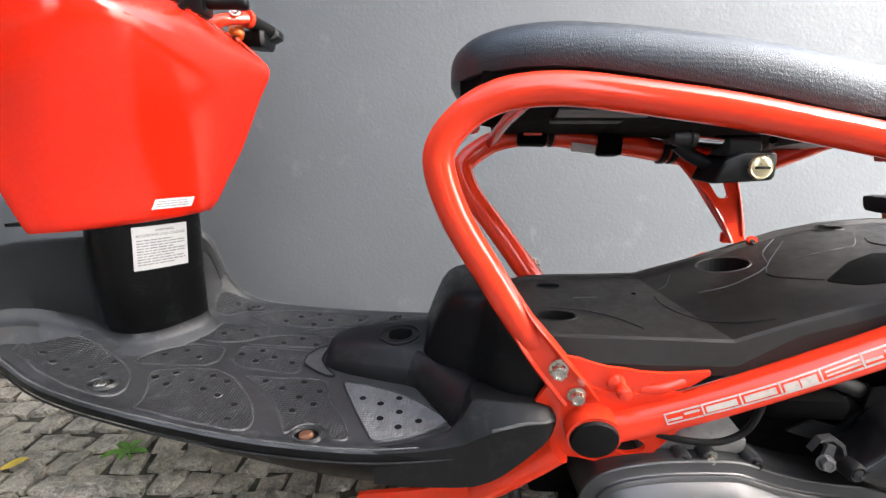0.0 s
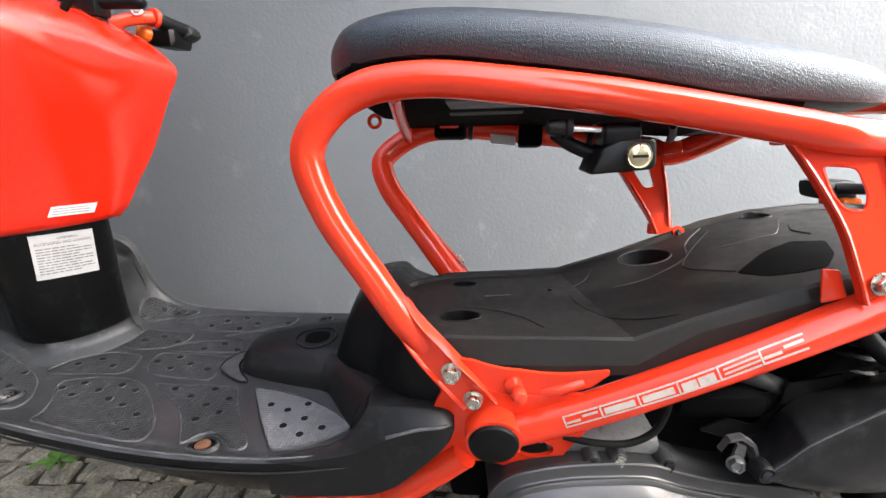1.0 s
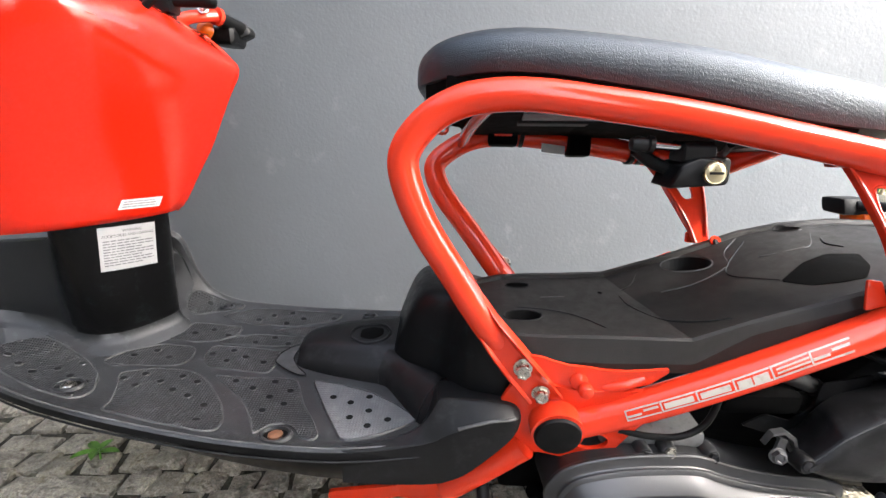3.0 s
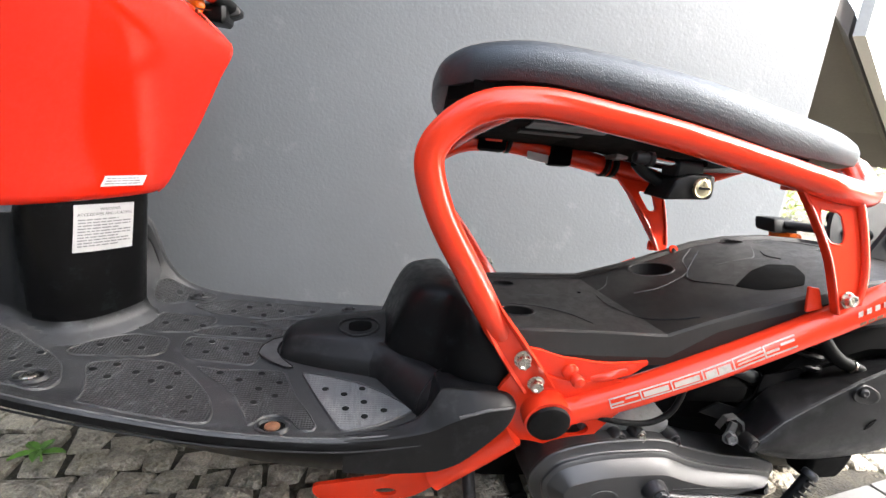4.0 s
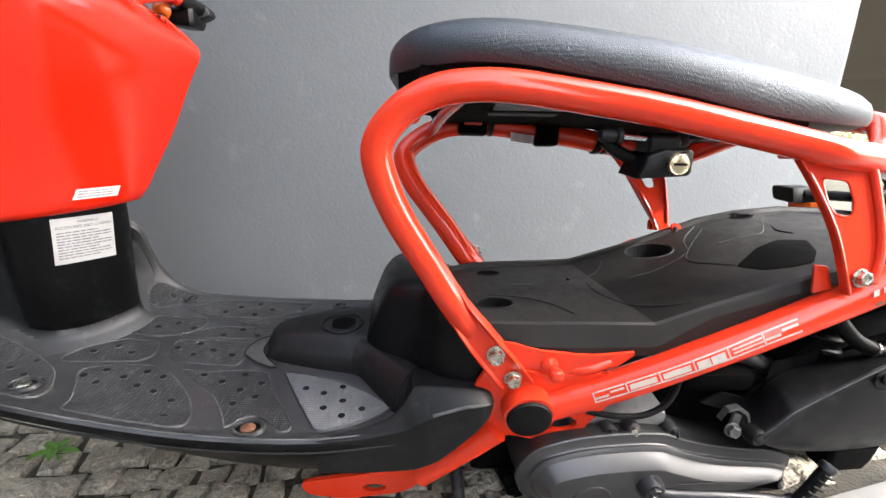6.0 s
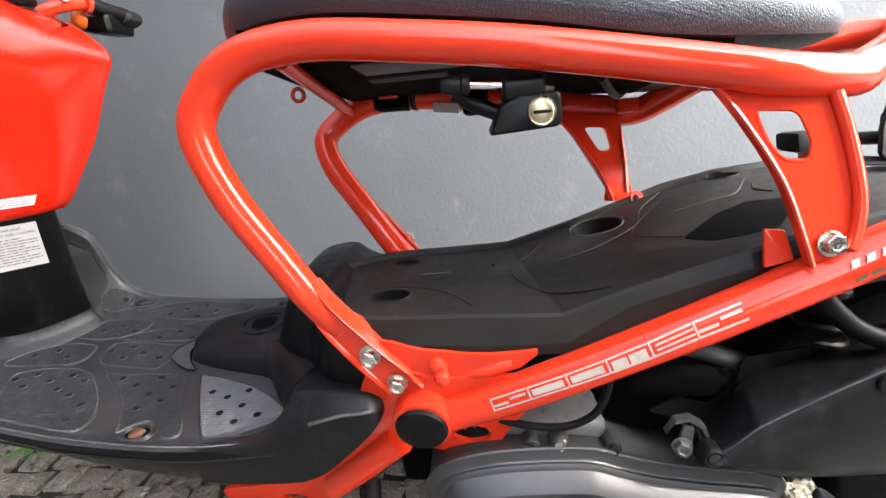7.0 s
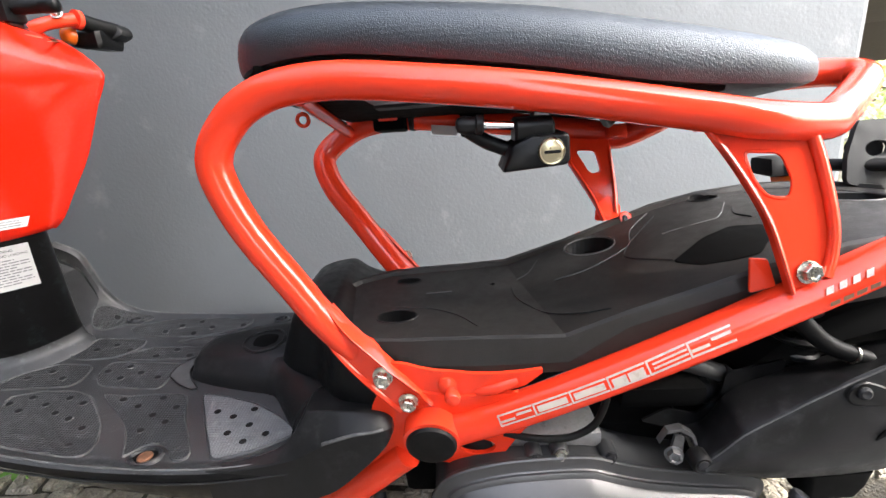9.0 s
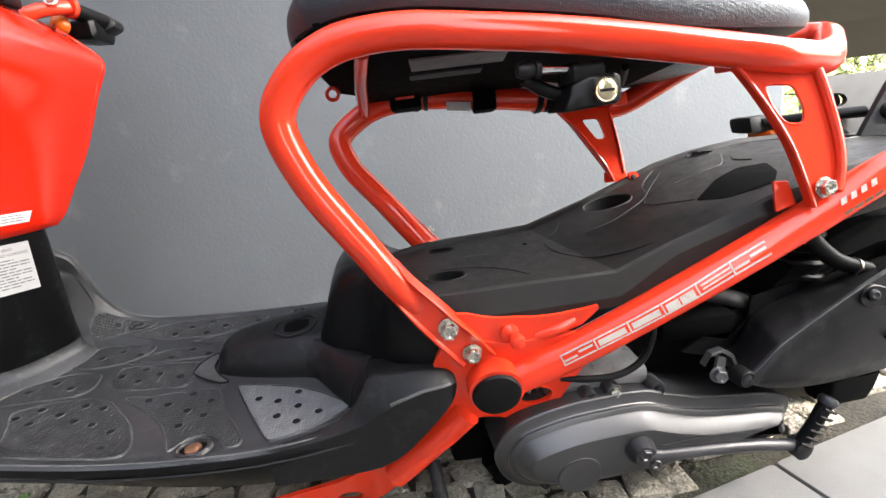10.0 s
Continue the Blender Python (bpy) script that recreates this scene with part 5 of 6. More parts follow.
def build_airbox():
    rows = []
    for x, z0, zs, zt, yb in ((0.554, 0.237, 0.243, 0.243, 0.556), (0.562, 0.228, 0.251, 0.252, 0.562), (0.576, 0.220, 0.262, 0.264, 0.575), (0.594, 0.211, 0.279, 0.286, 0.585), (0.606, 0.207, 0.288, 0.306, 0.588), (0.640, 0.199, 0.308, 0.319, 0.597), (0.680, 0.194, 0.330, 0.329, 0.602),
                              (0.74, 0.192, 0.360, 0.343, 0.606), (0.80, 0.196, 0.384, 0.355, 0.610), (0.86, 0.208, 0.398, 0.366, 0.610), (0.905, 0.235, 0.395, 0.370, 0.606), (0.925, 0.275, 0.372, 0.355, 0.600)):
        h = zs - z0
        rows.append([(x, 0.64, z0 + 0.03), (x, 0.605, z0 + 0.002), (x, 0.572, z0), (x, 0.558, z0 + h * 0.07), (x, 0.546, z0 + h * 0.26), (x, 0.540, z0 + h * 0.55), (x, 0.5425, z0 + h * 0.86), (x, 0.546, zs - 0.003), (x, 0.5475, zs), (x, 0.551, zs + 0.0025), (x, yb, zt), (x, yb + 0.02, zt - 0.006)])
    ab = loft(rows, BLACK, "air_box", scooter, "smooth black plastic air filter box", 4, 44)
    # the paler upper bead paints the highlight along the seam
    for dz, m in ((0.0004, SCUFF), (-0.0042, BLACK_SMOOTH)):
        wp("seam", tube([Vector(r[8]) + Vector((0, -0.0006, dz)) for r in rows[1:-1]], 0.0010, 6, 5), m, ab)
    # sunk screw with its run-out, and a slot
    dish = bmesh.new()
    rings(dish, [[Vector((0.733 + r * math.cos(t) * (1.9 if math.cos(t) > 0 else 1.0), 0.5428 - w, 0.338 + r * 0.8 * math.sin(t) - (0.010 * max(0, math.cos(t)) if r > 0.006 else 0))) for t in [2 * math.pi * i / 24 for i in range(24)]] for r, w in ((0.021, 0.0005), (0.019, 0.0022), (0.016, 0.0018), (0.008, 0.0012))])
    well = wp("screw_well", dish, BLACK_SMOOTH, ab)
    wp("screw", lathe((0.731, 0.543, 0.340), (-0.15, -1, 0.2), [(0, 0.0085), (0.006, 0.008), (0.008, 0.005), (0.007, 0.001)], 14), DARK, well)
    wp("slot", plate(rounded([(-0.010, -0.006), (0.006, -0.006), (0.010, 0.006), (-0.006, 0.006)], 0.004), lambda u, v, w: Vector((0.766 + u * 0.8 + v * 0.4, 0.5405 - w, 0.281 + v + u * 0.5)), 0.002), MATTE, ab)
    # inner flap between box and engine
    wp("mounting_flap", plate(rounded([(0.500, 0.262), (0.535, 0.280), (0.575, 0.268), (0.606, 0.292), (0.612, 0.330), (0.690, 0.345), (0.68, 0.28), (0.58, 0.235)], 0.006), lambda u, v, w: Vector((u, 0.615 + w, v)), 0.004), BLACK_SMOOTH, ab)
    wp("box_foot", loft_box(0.70, 0.79, 0.560, 0.62, 0.150, 0.20), MATTE, ab)
    # folded strap with its bolt, and the rubber mount beside it
    strap = bmesh.new()
    fold = [(0.512, 0.262), (0.520, 0.276), (0.538, 0.279), (0.554, 0.268), (0.560, 0.252)]
    for p, q in zip(fold, fold[1:]):
        plate([p, q, (q[0] - 0.0025, q[1] - 0.0045), (p[0] - 0.0025, p[1] - 0.0045)], side(0.586), 0.012, 0, strap)
    plate([(0.524, 0.244), (0.529, 0.270), (0.541, 0.266), (0.540, 0.244)], side(0.578), 0.005, 0, strap)
    cl = wp("strap_clip", strap, STRAP, scooter, "folded dark steel clip", False)
    wp("bolt", hexbolt((0.526, 0.568, 0.245), (-0.25, -1, 0.15), 0.0095, 0.011), STRAP, cl, "zinc-plated bolt")
    gr = wp("grommet", lathe((0.553, 0.566, 0.243), (0, -1, 0.05), [(0, 0.0135), (0.018, 0.0135), (0.022, 0.0105), (0.020, 0.006)], 18), RUBBER, cl)
    wp("screw", lathe((0.553, 0.548, 0.244), (0, -1, 0.05), [(0, 0.0075), (0.004, 0.007), (0.005, 0.003)], 14), DARK, gr)
    # shock absorber with its spring
    sh = wp("shock_absorber", tube([(0.700, 0.632, 0.455), (0.716, 0.642, 0.34), (0.730, 0.652, 0.22)], 0.015, 14, 3), DARK, scooter, "black shock absorber with a coil spring")
    co = []
    for k in range(130):
        a, t = k * 0.42, k / 129
        co.append((0.703 + 0.027 * t + 0.0255 * math.cos(a), 0.634 + 0.018 * t + 0.0255 * math.sin(a), 0.430 - 0.20 * t))
    wp("coil_spring", tube(co, 0.0062, 8, 1, False), BLACK_SMOOTH, sh)
    # breather hose and inner mudguard
    hose = sp("breather_hose", tube([(0.535, -0.095, 0.462), (0.562, -0.10, 0.430), (0.592, -0.104, 0.407), (0.632, -0.11, 0.392)], 0.011, 12, 5), RUBBER, scooter, "black breather hose with a wire clip")
    sp("wire_clip", lathe((0.612, -0.107, 0.399), (0.9, -0.1, -0.35), [(0, 0.0125), (0.003, 0.0125)], 12), STEEL, hose)
    R = []
    for k in range(9):
        a = radians(20 + k * 16)
        x, z = 0.72 + 0.235 * math.cos(a), 0.225 + 0.225 * math.sin(a)
        R.append([Vector((x, -0.085, z - 0.03)), Vector((x, -0.075, z)), Vector((x, 0.075, z)), Vector((x, 0.085, z - 0.03)), Vector((x, 0.07, z - 0.008)), Vector((x, -0.07, z - 0.008))])
    sp("mudguard", rings(bmesh.new(), R), MATTE, scooter, "black plastic inner mudguard over the rear wheel")
    # tail fender: folded plate with a hole, screws
    out = rounded([(0.788, 0.540), (0.790, 0.580), (0.808, 0.634), (0.96, 0.632), (0.97, 0.50), (0.89, 0.512)], 0.008)
    tf = sp("tail_fender", plate(out, side(0.073), 0.006, 0, None, [circle((0.838, 0.590), 0.020, 20, 0.62)]), BLACK_BRIGHTENED, scooter, "black plastic tail fender with a round hole")
    # black sheet added behind the hole to keep it dark
    sp("fender_back", plate(circle((0.838, 0.590), 0.03, 16, 0.7), side(0.085), 0.004), RUBBER, tf)
    sp("fender_face", plate(rounded([(0.762, 0.534), (0.814, 0.610), (0.96, 0.62), (0.98, 0.49), (0.79, 0.518)], 0.006), lambda u, v, w: Vector((u, 0.0 + (0.80 - u) * 0.1 - w, v)), 0.006), BLACK_BRIGHTENED, tf)
    sp("screw", lathe((0.806, -0.006, 0.567), (-0.2, -1, 0), [(0, 0.012), (0.005, 0.011), (0.008, 0.005)], 16), RUBBER, tf)
    # far rear indicator
    ind = sp("rear_indicator", box((0.722, 0.115, 0.542), (0.79, 0.155, 0.578), 0.010), RUBBER, scooter, "black rear indicator with an amber lens")
    sp("lens", box((0.755, 0.11, 0.524), (0.79, 0.15, 0.546), 0.005), ORANGE, ind, "amber lens")
    sp("stalk", tube([(0.75, 0.12, 0.563), (0.86, 0.05, 0.566)], 0.010, 10, 2), RUBBER, ind)


build_airbox()


def build_under_seat():
    tray = sp("seat_underside_box", box((-0.085, -0.105, 0.697), (0.27, 0.122, 0.735), 0.01), MATTE, scooter, "black plastic box under the seat")
    # sticker toned down from white to grey
    sp("sticker", box((0.02, -0.06, 0.694), (0.16, -0.02, 0.6965), 0.0005), WORN, tray, "white sticker toned down to grey")
    sp("strap", box((0.015, -0.01, 0.692), (0.13, 0.01, 0.6965), 0.001), DARK, tray)
    for x, z in ((0.025, 0.700), (0.285, 0.666)):
        cl = bmesh.new()
        for d in (-0.010, 0.010):
            lathe((x + d - 0.005, 0.13, z), (1, 0, -0.12), [(0, 0.022), (0.001, 0.025), (0.009, 0.025), (0.010, 0.022)], 18, cl)
        c = sp("rail_clamp", cl, RUBBER, scooter, "black clamp with steel bands round the far rail")
        sp("lug", box((x - 0.014, 0.085, z + 0.012), (x + 0.014, 0.13, z + 0.03), 0.003), ALU, c)
    for x, w in ((-0.005, 0.03), (0.155, 0.024)):
        sp("bumper", box((x - w, 0.10, 0.655 + (0.02 if x < 0 else 0)), (x + w, 0.135, 0.715), 0.008), MATTE, scooter, "black rubber bumper")
    sp("rail_sticker", plate([(0.075, 0.664), (0.125, 0.658), (0.125, 0.675), (0.075, 0.681)], side(0.1085), 0.001), LABEL, scooter, "small pale sticker on the rail")
    # helmet lock under the near rail
    body = bmesh.new()
    rings(body, [[Vector((p.x, y, p.y)) for p in rounded([(0.318 + k, 0.628 + k), (0.388 - k, 0.632 + k), (0.392 - k, 0.637 + k), (0.391 - k, 0.664 - k), (0.386 - k, 0.667 - k), (0.352 + k, 0.666 - k), (0.330 + k, 0.657 - k)], 0.004)] for y, k in ((0.625, 0.0), (0.578, 0.0), (0.5735, 0.0008), (0.5715, 0.003))])
    lock = wp("helmet_lock", body, BLACK_SMOOTH, scooter, "black helmet lock with a brass key cylinder")
    cowl = bmesh.new()
    rings(cowl, [[Vector((x, q.x, q.y)) for q in rounded([(0.580 + k, 0.660), (0.618 - k, 0.660), (0.618 - k, 0.684 - k), (0.586 + k, 0.684 - k), (0.580 + k, 0.678 - k)], 0.004)] for x, k in ((0.334, 0.003), (0.337, 0.0), (0.374, 0.0), (0.377, 0.003))])
    wp("housing", cowl, BLACK_SMOOTH, lock)
    wp("shackle", tube([(0.298, 0.592, 0.680), (0.338, 0.592, 0.676)], 0.0048, 12, 2), CHROME, lock, "chrome pin")
    wp("pin_knob", lathe((0.298, 0.592, 0.680), (-1, 0, 0.05), [(-0.004, 0.006), (-0.002, 0.0105), (0.004, 0.0108), (0.006, 0.0085), (0.018, 0.010), (0.025, 0.0075), (0.027, 0.003)], 16), BLACK, lock)
    wp("arm", tube([(0.285, 0.606, 0.674), (0.305, 0.608, 0.660), (0.332, 0.608, 0.648)], 0.0085, 12, 4), BLACK_SMOOTH, lock)
    cyl = wp("key_cylinder", lathe((0.3705, 0.573, 0.6485), (0.02, -1, 0.02), [(0, 0.0145), (0.0045, 0.0145), (0.0060, 0.0134), (0.0055, 0.0118), (0.0062, 0.0108), (0.0064, 0.004)], 28), BRASS, lock, "brass key cylinder")
    wp("keyhole", box((0.3620, 0.5648, 0.6466), (0.3795, 0.5672, 0.6500), 0.0008), RUBBER, cyl)
    sp("cable_loop", tube([(0.33, -0.05, 0.66), (0.36, 0.0, 0.652), (0.395, 0.06, 0.655), (0.42, 0.09, 0.668)], 0.005, 8, 5), RUBBER, scooter, "black bungee hook")


build_under_seat()


# ---- weed, paving, distance ----
def leaf(bm, base, d, length, width, droop):
    """One pointed leaf with a folded midrib."""
    d = Vector(d).normalized()
    s = d.cross(Vector((0, 0, 1))).normalized()
    L, M, Rr = [], [], []
    for k in range(6):
        t = k / 5
        c = Vector(base) + d * length * t + Vector((0, 0, -droop * t * t + length * 0.25 * t))
        w = width * math.sin(math.pi * min(1, t * 0.93 + 0.05)) ** 0.8 * 0.5
        L.append(bm.verts.new(c - s * w + Vector((0, 0, 0.004))))
        M.append(bm.verts.new(c))
        Rr.append(bm.verts.new(c + s * w + Vector((0, 0, 0.004))))
    for a, b in ((L, M), (M, Rr)):
        for k in range(5):
            bm.faces.new((a[k], b[k], b[k + 1], a[k + 1]))


def weed(x, y, size, seed):
    rnd = random.Random(seed)
    w = new("weed")
    w.location = (x, y, GROUND)
    tagged(w, "small green weed growing between paving stones", "weed", "weeds in the joints")
    st = bmesh.new()
    tube([(0, 0, -0.02), (0.002, 0, 0.02), (0.0, 0.002, 0.030 * size / 0.06)], 0.002, 6, 3, True, st)
    part("stem", st, LEAF, w)
    for k in range(5):
        a = k * 1.26 + rnd.uniform(-0.2, 0.2)
        bm = bmesh.new()
        leaf(bm, (0, 0, (0.018 + 0.002 * k) * size / 0.06), (math.cos(a), math.sin(a), 0.1), size * rnd.uniform(0.7, 1.1), size * 0.42, size * 0.25)
        part("leaf", bm, LEAF, w)


weed(-0.632, 0.838, 0.044, 1)
weed(0.98, 0.78, 0.06, 2)
weed(1.10, 0.80, 0.05, 4)


def fallen_leaf(x, y, turn):
    bm = bmesh.new()
    leaf(bm, (0, 0, 0.008), (math.cos(turn), math.sin(turn), 0.05), 0.045, 0.028, 0.004)
    lf = part("fallen_leaf", bm, YELLOW)
    lf.location = (x, y, GROUND)
    tagged(lf, "curled yellow fallen leaf on the setts", "leaf", "fallen leaves")


fallen_leaf(-0.85, 0.795, 0.4)
fallen_leaf(0.93, 0.86, 2.1)

EDGE_A, EDGE_B = Vector((0.50, 0.574)), Vector((1.05, 0.672))    # kerb line between setts and slabs


def edge_y(x):
    return EDGE_A.y + (x - EDGE_A.x) * (EDGE_B.y - EDGE_A.y) / (EDGE_B.x - EDGE_A.x)


def stone_points(rnd, cx, cy, w, d):
    """A rough four to six sided sett, domed and worn."""
    n = rnd.choice((5, 6, 7))
    a0 = rnd.uniform(0, 6.28)
    base = [(-0.5, -0.5), (0.5, -0.5), (0.5, 0.5), (-0.5, 0.5)]
    pts = [Vector((cx + (u + rnd.uniform(-0.15, 0.15)) * w, cy + (v + rnd.uniform(-0.15, 0.15)) * d)) for u, v in base]
    if rnd.random() < 0.35:
        k = rnd.randrange(4)
        pts.insert(k, (pts[k - 1] + pts[k]) / 2 + Vector((rnd.uniform(-0.1, 0.1) * w, rnd.uniform(-0.1, 0.1) * d)))
    return rounded(pts, min(w, d) * 0.07, 2)


def build_setts():
    rnd = random.Random(11)
    paving = part("setts_bed", sheet(-1.9, 3.6, 0.15, WALL_Y - 0.01, GROUND - 0.010), JOINT, None, "sandy bed of the sett paving", False)
    tagged(paving, "", "paving", "", "structure")
    singles, rest = [], bmesh.new()
    y = 0.40
    while y < WALL_Y - 0.03:
        d = rnd.uniform(0.052, 0.066)
        x = -1.7 + rnd.uniform(0, 0.05)
        while x < 3.4:
            w = rnd.uniform(0.052, 0.078)
            cx, cy = x + w / 2, y + d / 2 + rnd.uniform(-0.005, 0.005) + 0.012 * math.sin(x * 2.3) + 0.006 * math.sin(x * 19 + y * 31)
            if cy > edge_y(cx) + d * 0.6 and cy < WALL_Y - 0.03:
                pts = stone_points(rnd, cx, cy, w - 0.006, d - 0.006)
                h = GROUND + rnd.uniform(-0.006, 0.004)
                tilt = (rnd.uniform(-0.09, 0.09), rnd.uniform(-0.09, 0.09))
                c = sum(pts, Vector((0, 0))) / len(pts)
                near = (-1.05 < cx < -0.15 and 0.66 < cy < 1.15) or (0.62 < cx < 1.5 and cy < 1.1)
                bm = bmesh.new() if near and len(singles) < 300 else rest

                def ring(k, z):
                    return [Vector(((c + (p - c) * k).x, (c + (p - c) * k).y, z + h + (p.x - c.x) * tilt[0] + (p.y - c.y) * tilt[1])) for p in pts]
                R = [ring(1.0, -0.03), ring(1.0, -0.004), ring(0.95, -0.0005), ring(0.80, 0.001 + rnd.uniform(0, 0.0015)), ring(0.4, 0.002 + rnd.uniform(0, 0.002))]
                V = [[bm.verts.new(p) for p in r] for r in R]
                for a, b in zip(V, V[1:]):
                    for i in range(len(a)):
                        bm.faces.new((a[i - 1], a[i], b[i], b[i - 1]))
                bm.faces.new(V[-1])
                if bm is not rest:
                    singles.append(bm)
            x += w
        y += d
    for bm in singles:
        part("sett", bm, STONE, paving)
    tagged(part("setts", rest, STONE, paving), "", "", "", "stuff")


build_setts()


def build_slabs():
    slabs = part("slab_bed", sheet(-30, 30, -30, 0.15, GROUND - 0.014), JOINT, None, "bed of the slab pavement", False)
    tagged(slabs, "", "pavement", "", "structure")
    u = (EDGE_B - EDGE_A).normalized()
    v = Vector((-u.y, u.x))
    rnd = random.Random(5)
    for i in range(-9, 12):
        for j in range(1, 7):
            a = EDGE_A + u * (i * 0.36 + 0.18 * (j % 2) - 0.025) - v * (j * 0.36)
            q = [a, a + u * 0.354, a + u * 0.354 + v * 0.354, a + v * 0.354]
            z = rnd.uniform(-0.001, 0.001)
            out = rounded([tuple(p) for p in q], 0.006, 2)
            bm = plate([tuple(p) for p in out], lambda s, t, w, z=z: Vector((s, t, GROUND - 0.03 + z + w)), 0.031, 0.002)
            part("slab", bm, SLAB, slabs, "", False)


build_slabs()


def build_tree(x, y, h, seed, spread, girth):
    rnd = random.Random(seed)
    t = new("street_tree" if h > 3 else "shrub")
    t.location = (x, y, 0)
    if h > 3:
        tagged(t, "street tree with a grey trunk and yellow-green leaves", "tree", "street trees")
    else:
        tagged(t, "low loose shrub with small sunlit yellow-green leaves", "shrub", "shrubs beyond the wall")
    part("trunk", tube([(0, 0, -0.05), (0.05, 0.02, h * 0.35), (-0.05, 0.05, h * 0.7), (0, 0, h)], girth, 12, 5, True, None, 0.45), BARK, t)
    limbs = bmesh.new()
    for k in range(9):
        a = k * 2.4 + rnd.uniform(-0.3, 0.3)
        z = h * rnd.uniform(0.35, 0.95)
        r = spread * rnd.uniform(0.6, 1.0)
        tube([(0, 0, z), (r * 0.5 * math.cos(a), r * 0.5 * math.sin(a), z + rnd.uniform(0.0, 0.5)), (r * math.cos(a), r * math.sin(a), z + rnd.uniform(-0.4, 0.5))], 0.04 if h > 3 else 0.012, 6, 4, True, limbs, 0.25)
    part("limbs", limbs, BARK, t)
    crown = bmesh.new()
    for k in range(9000 if h > 3 else 3500):
        a, r = rnd.uniform(0, 6.283), spread * rnd.uniform(0.05, 1.1) ** 0.6
        z = h * rnd.uniform(0.10 if h > 5 else (0.5 if h > 3 else 0.08), 1.2 if h > 3 else 0.98)
        f = noise.noise(Vector((r * math.cos(a) * 0.6, r * math.sin(a) * 0.6, z * 0.6 + seed * 7)))
        if f < -0.05:
            continue
        c = Vector((r * math.cos(a), r * math.sin(a), z))
        s = rnd.uniform(0.09, 0.20) * (1 if h > 5 else (0.45 if h > 3 else 0.17))
        e1 = Vector((rnd.uniform(-1, 1), rnd.uniform(-1, 1), rnd.uniform(-1, 1))).normalized()
        e2 = e1.orthogonal().normalized()
        vs = [crown.verts.new(c + e1 * s * p + e2 * s * q) for p, q in ((-1, 0), (-0.2, 0.5), (1, 0), (-0.2, -0.5))]
        crown.faces.new(vs)
    part("crown", crown, FOLIAGE, t, "", False)


build_tree(31.5, 30.5, 7.0, 21, 5.5, 0.60)
build_tree(24.0, 33.0, 6.5, 22, 5.5, 0.35)
build_tree(38.0, 33.5, 7.0, 23, 6.0, 0.40)
build_tree(45.0, 30.0, 7.0, 24, 5.5, 0.40)
build_tree(4.4, 4.5, 0.85, 31, 1.0, 0.04)
build_tree(6.2, 5.5, 1.0, 32, 1.4, 0.05)
build_tree(7.4, 8.4, 1.1, 33, 1.6, 0.05)
build_tree(-2.6, -3.6, 4.4, 25, 2.2, 0.12)


def flower_clump(x, y, seed):
    """Low leaves with red blossoms at the foot of the tree."""
    rnd = random.Random(seed)
    f = new("red_flowers")
    f.location = (x, y, GROUND)
    tagged(f, "clump of red flowers with green leaves beside a tree", "flowers", "flowers at the tree")
    for k in range(10):
        a, r = rnd.uniform(0, 6.28), rnd.uniform(0, 0.05)
        bm = bmesh.new()
        leaf(bm, (r * math.cos(a), r * math.sin(a), 0.0), (math.cos(a), math.sin(a), 0.7), rnd.uniform(0.05, 0.09), 0.03, 0.01)
        part("leaf", bm, LEAF, f)
    for k in range(7):
        a, r = rnd.uniform(0, 6.28), rnd.uniform(0, 0.06)
        bm = bmesh.new()
        c = (r * math.cos(a), r * math.sin(a), rnd.uniform(0.05, 0.10))
        for j in range(5):
            leaf(bm, c, (math.cos(j * 1.26), math.sin(j * 1.26), 0.4), 0.024, 0.018, 0.004)
        part("blossom", bm, PETAL, f, "red blossom")


flower_clump(2.06, 1.64, 3)
flower_clump(1.92, 1.72, 5)
flower_clump(2.22, 1.70, 8)


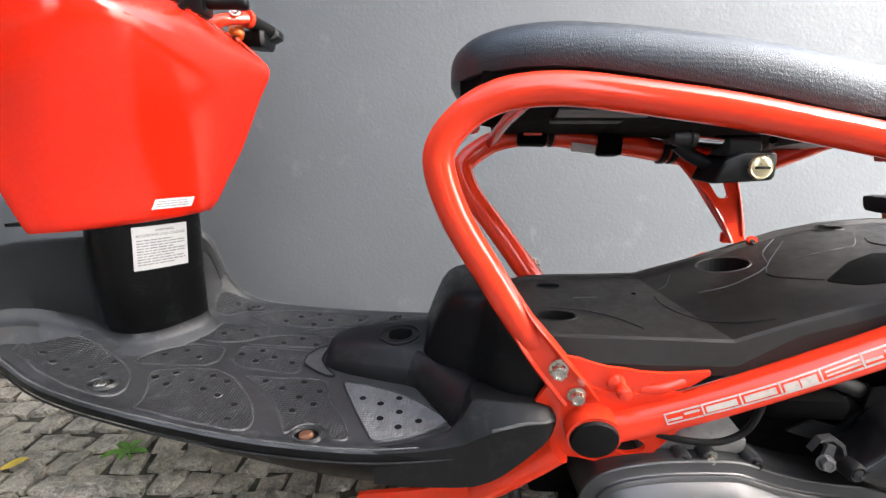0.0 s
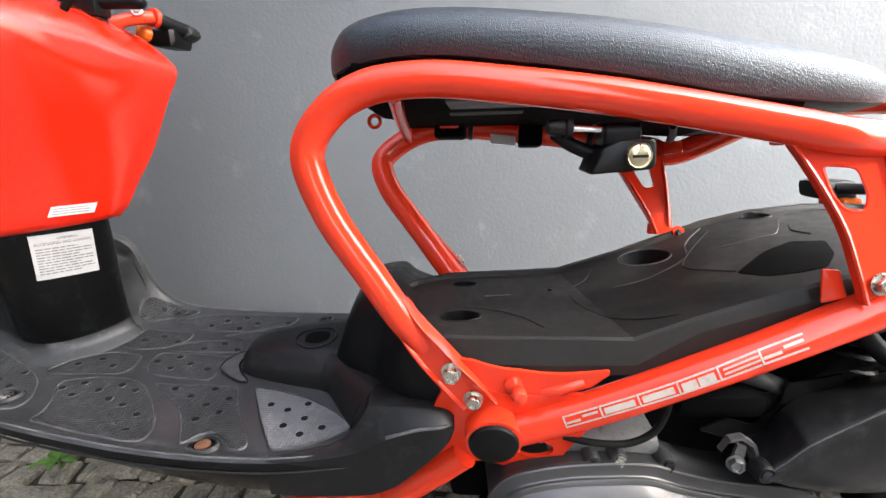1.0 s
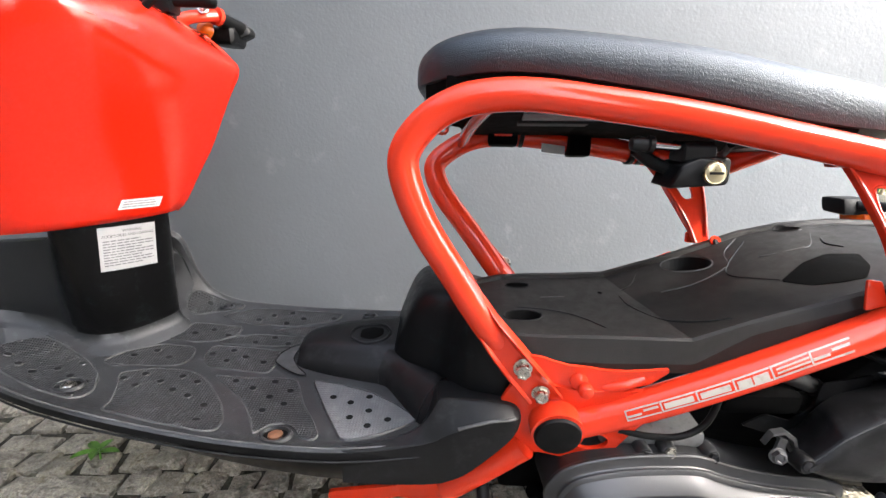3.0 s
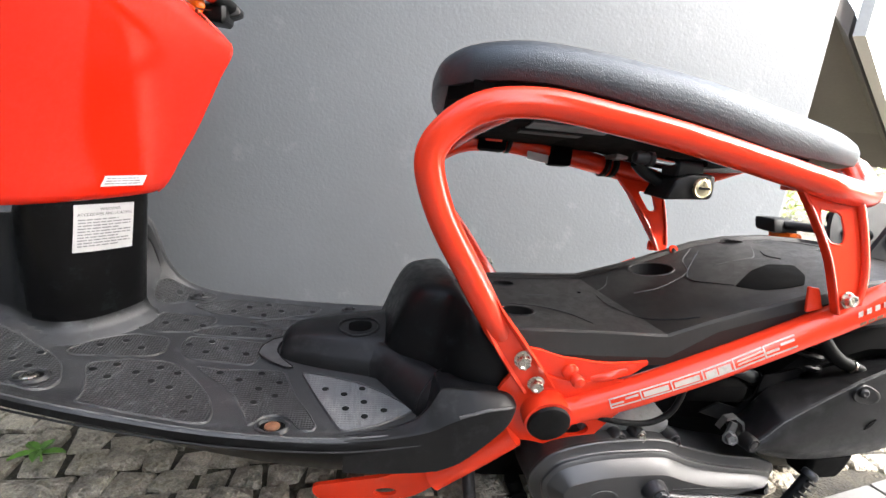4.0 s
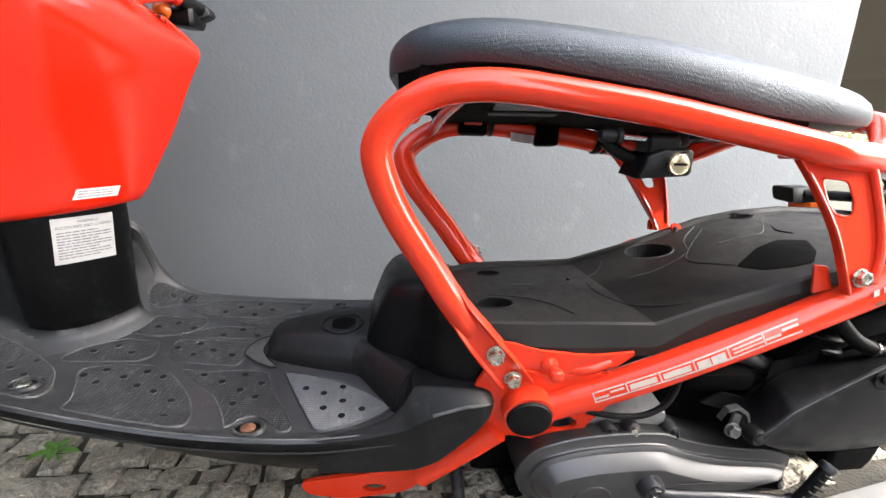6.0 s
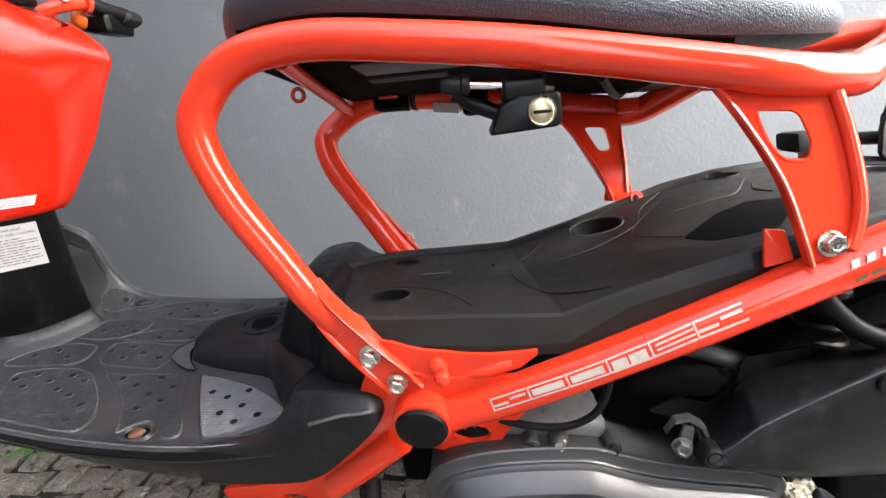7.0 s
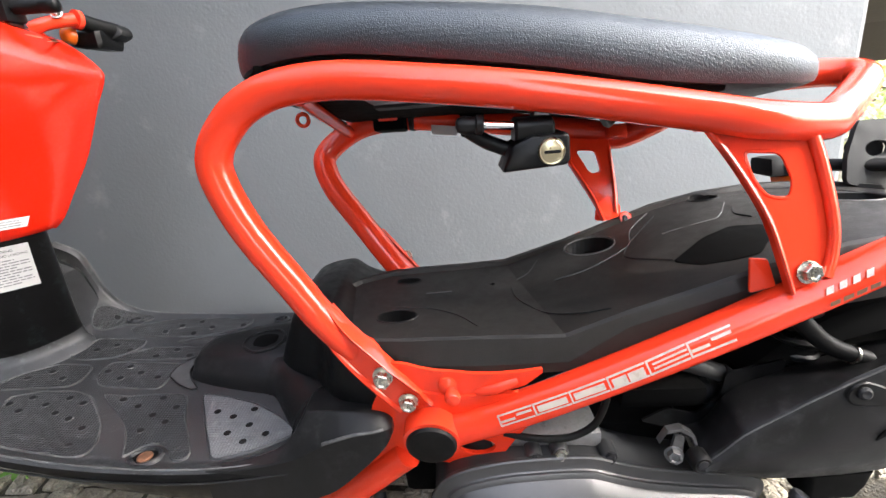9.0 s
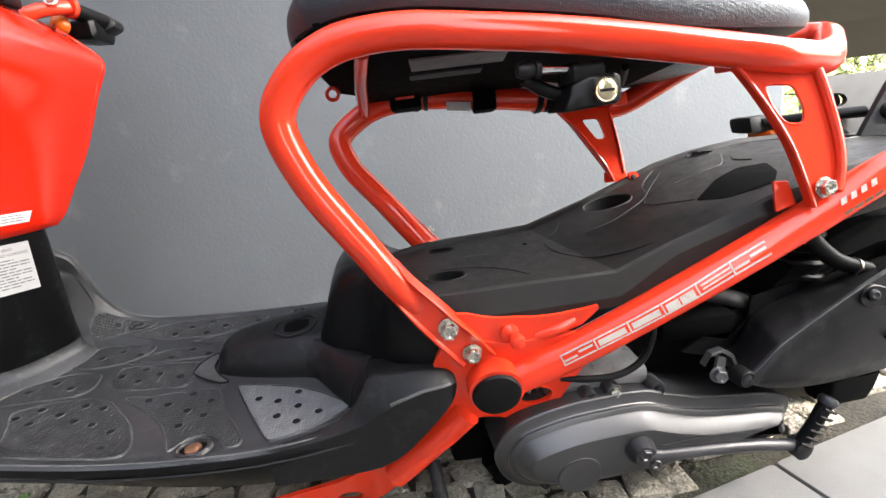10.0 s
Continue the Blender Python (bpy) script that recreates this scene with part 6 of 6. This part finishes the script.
def build_distance():
    # low dark soffit beyond the wall's corner, placed and sloped to fit the camera's view
    can = new("entrance_canopy")
    tagged(can, "low sloping brown canopy with a pale edge beyond the wall's corner", "canopy")
    near_l, near_r, far_r, far_l = Vector((1.55, 2.05, 1.75)), Vector((2.02, 1.92, 1.24)), Vector((4.05, 3.05, 0.69)), Vector((1.80, 4.60, 0.69))
    top = Vector((0, 0, 0.10))
    part("soffit", rings(bmesh.new(), [[near_l, near_r, far_r, far_l], [p + top for p in (near_l, near_r, far_r, far_l)]]), SOFFIT, can, "", False)
    side_out = Vector((0.010, -0.012, 0))
    part("fascia", rings(bmesh.new(), [[near_r + side_out, far_r + side_out, far_r + side_out + Vector((0, 0, 0.55)), near_r + side_out + Vector((0, 0, 0.75))], [near_r + side_out * 4, far_r + side_out * 4, far_r + side_out * 4 + Vector((0, 0, 0.55)), near_r + side_out * 4 + Vector((0, 0, 0.75))]]), FASCIA, can, "", False)
    for x, y, h in ((1.75, 3.9, 0.95), (2.9, 3.4, 0.86)):
        part("post", box((x - 0.03, y - 0.03, GROUND - 0.02), (x + 0.03, y + 0.03, h), 0.004), SOFFIT, can, "", False)
    # pale houses across the street; behind the camera, added unseen ones to block the sun
    for name, x0, y0, wd, dp, h, rot in (("house", 22.0, 46.0, 30.0, 6.0, 11.0, 0.0), ("house", 56.0, 2.0, 6.0, 30.0, 11.0, 0.0), ("house", 4.0, -12.0, 8.2, 6.0, 14.0, 0.0), ("house", -34.0, -26.0, 36.0, 6.0, 9.0, 0.0)):
        hs = new(name)
        hs.location = (x0, y0, 0)
        tagged(hs, "unseen dark brick house added to block sun and sky" if y0 < 0 else "pale plastered street house with rows of windows", "house", "houses along the street")
        part("wall", box((0, 0, -0.05), (wd, dp, h), 0.02), BRICK if y0 < 0 else PLASTER, hs, "", False)
        part("roof", box((-0.3, -0.3, h), (wd + 0.3, dp + 0.3, h + 0.3), 0.02), SOFFIT, hs, "", False)
        front = dp if y0 < 0 else 0.0
        for fl in range(3):
            for k in range(int(wd // 2.4)):
                wx, wz = 0.8 + k * 2.4, 1.0 + fl * 3.2
                s = 1 if y0 < 0 else -1
                win = part("window", box((wx, front - 0.03 if s > 0 else front - 0.05, wz), (wx + 1.1, front + 0.05 if s > 0 else front + 0.03, wz + 1.6), 0.01), LABEL, hs, "", False)
                for q in range(2):
                    part("pane", box((wx + 0.06 + q * 0.52, front + s * 0.052 - 0.006, wz + 0.06), (wx + 0.52 + q * 0.52, front + s * 0.052 + 0.006, wz + 1.54), 0.002), WINDOW, win, "", False)


build_distance()
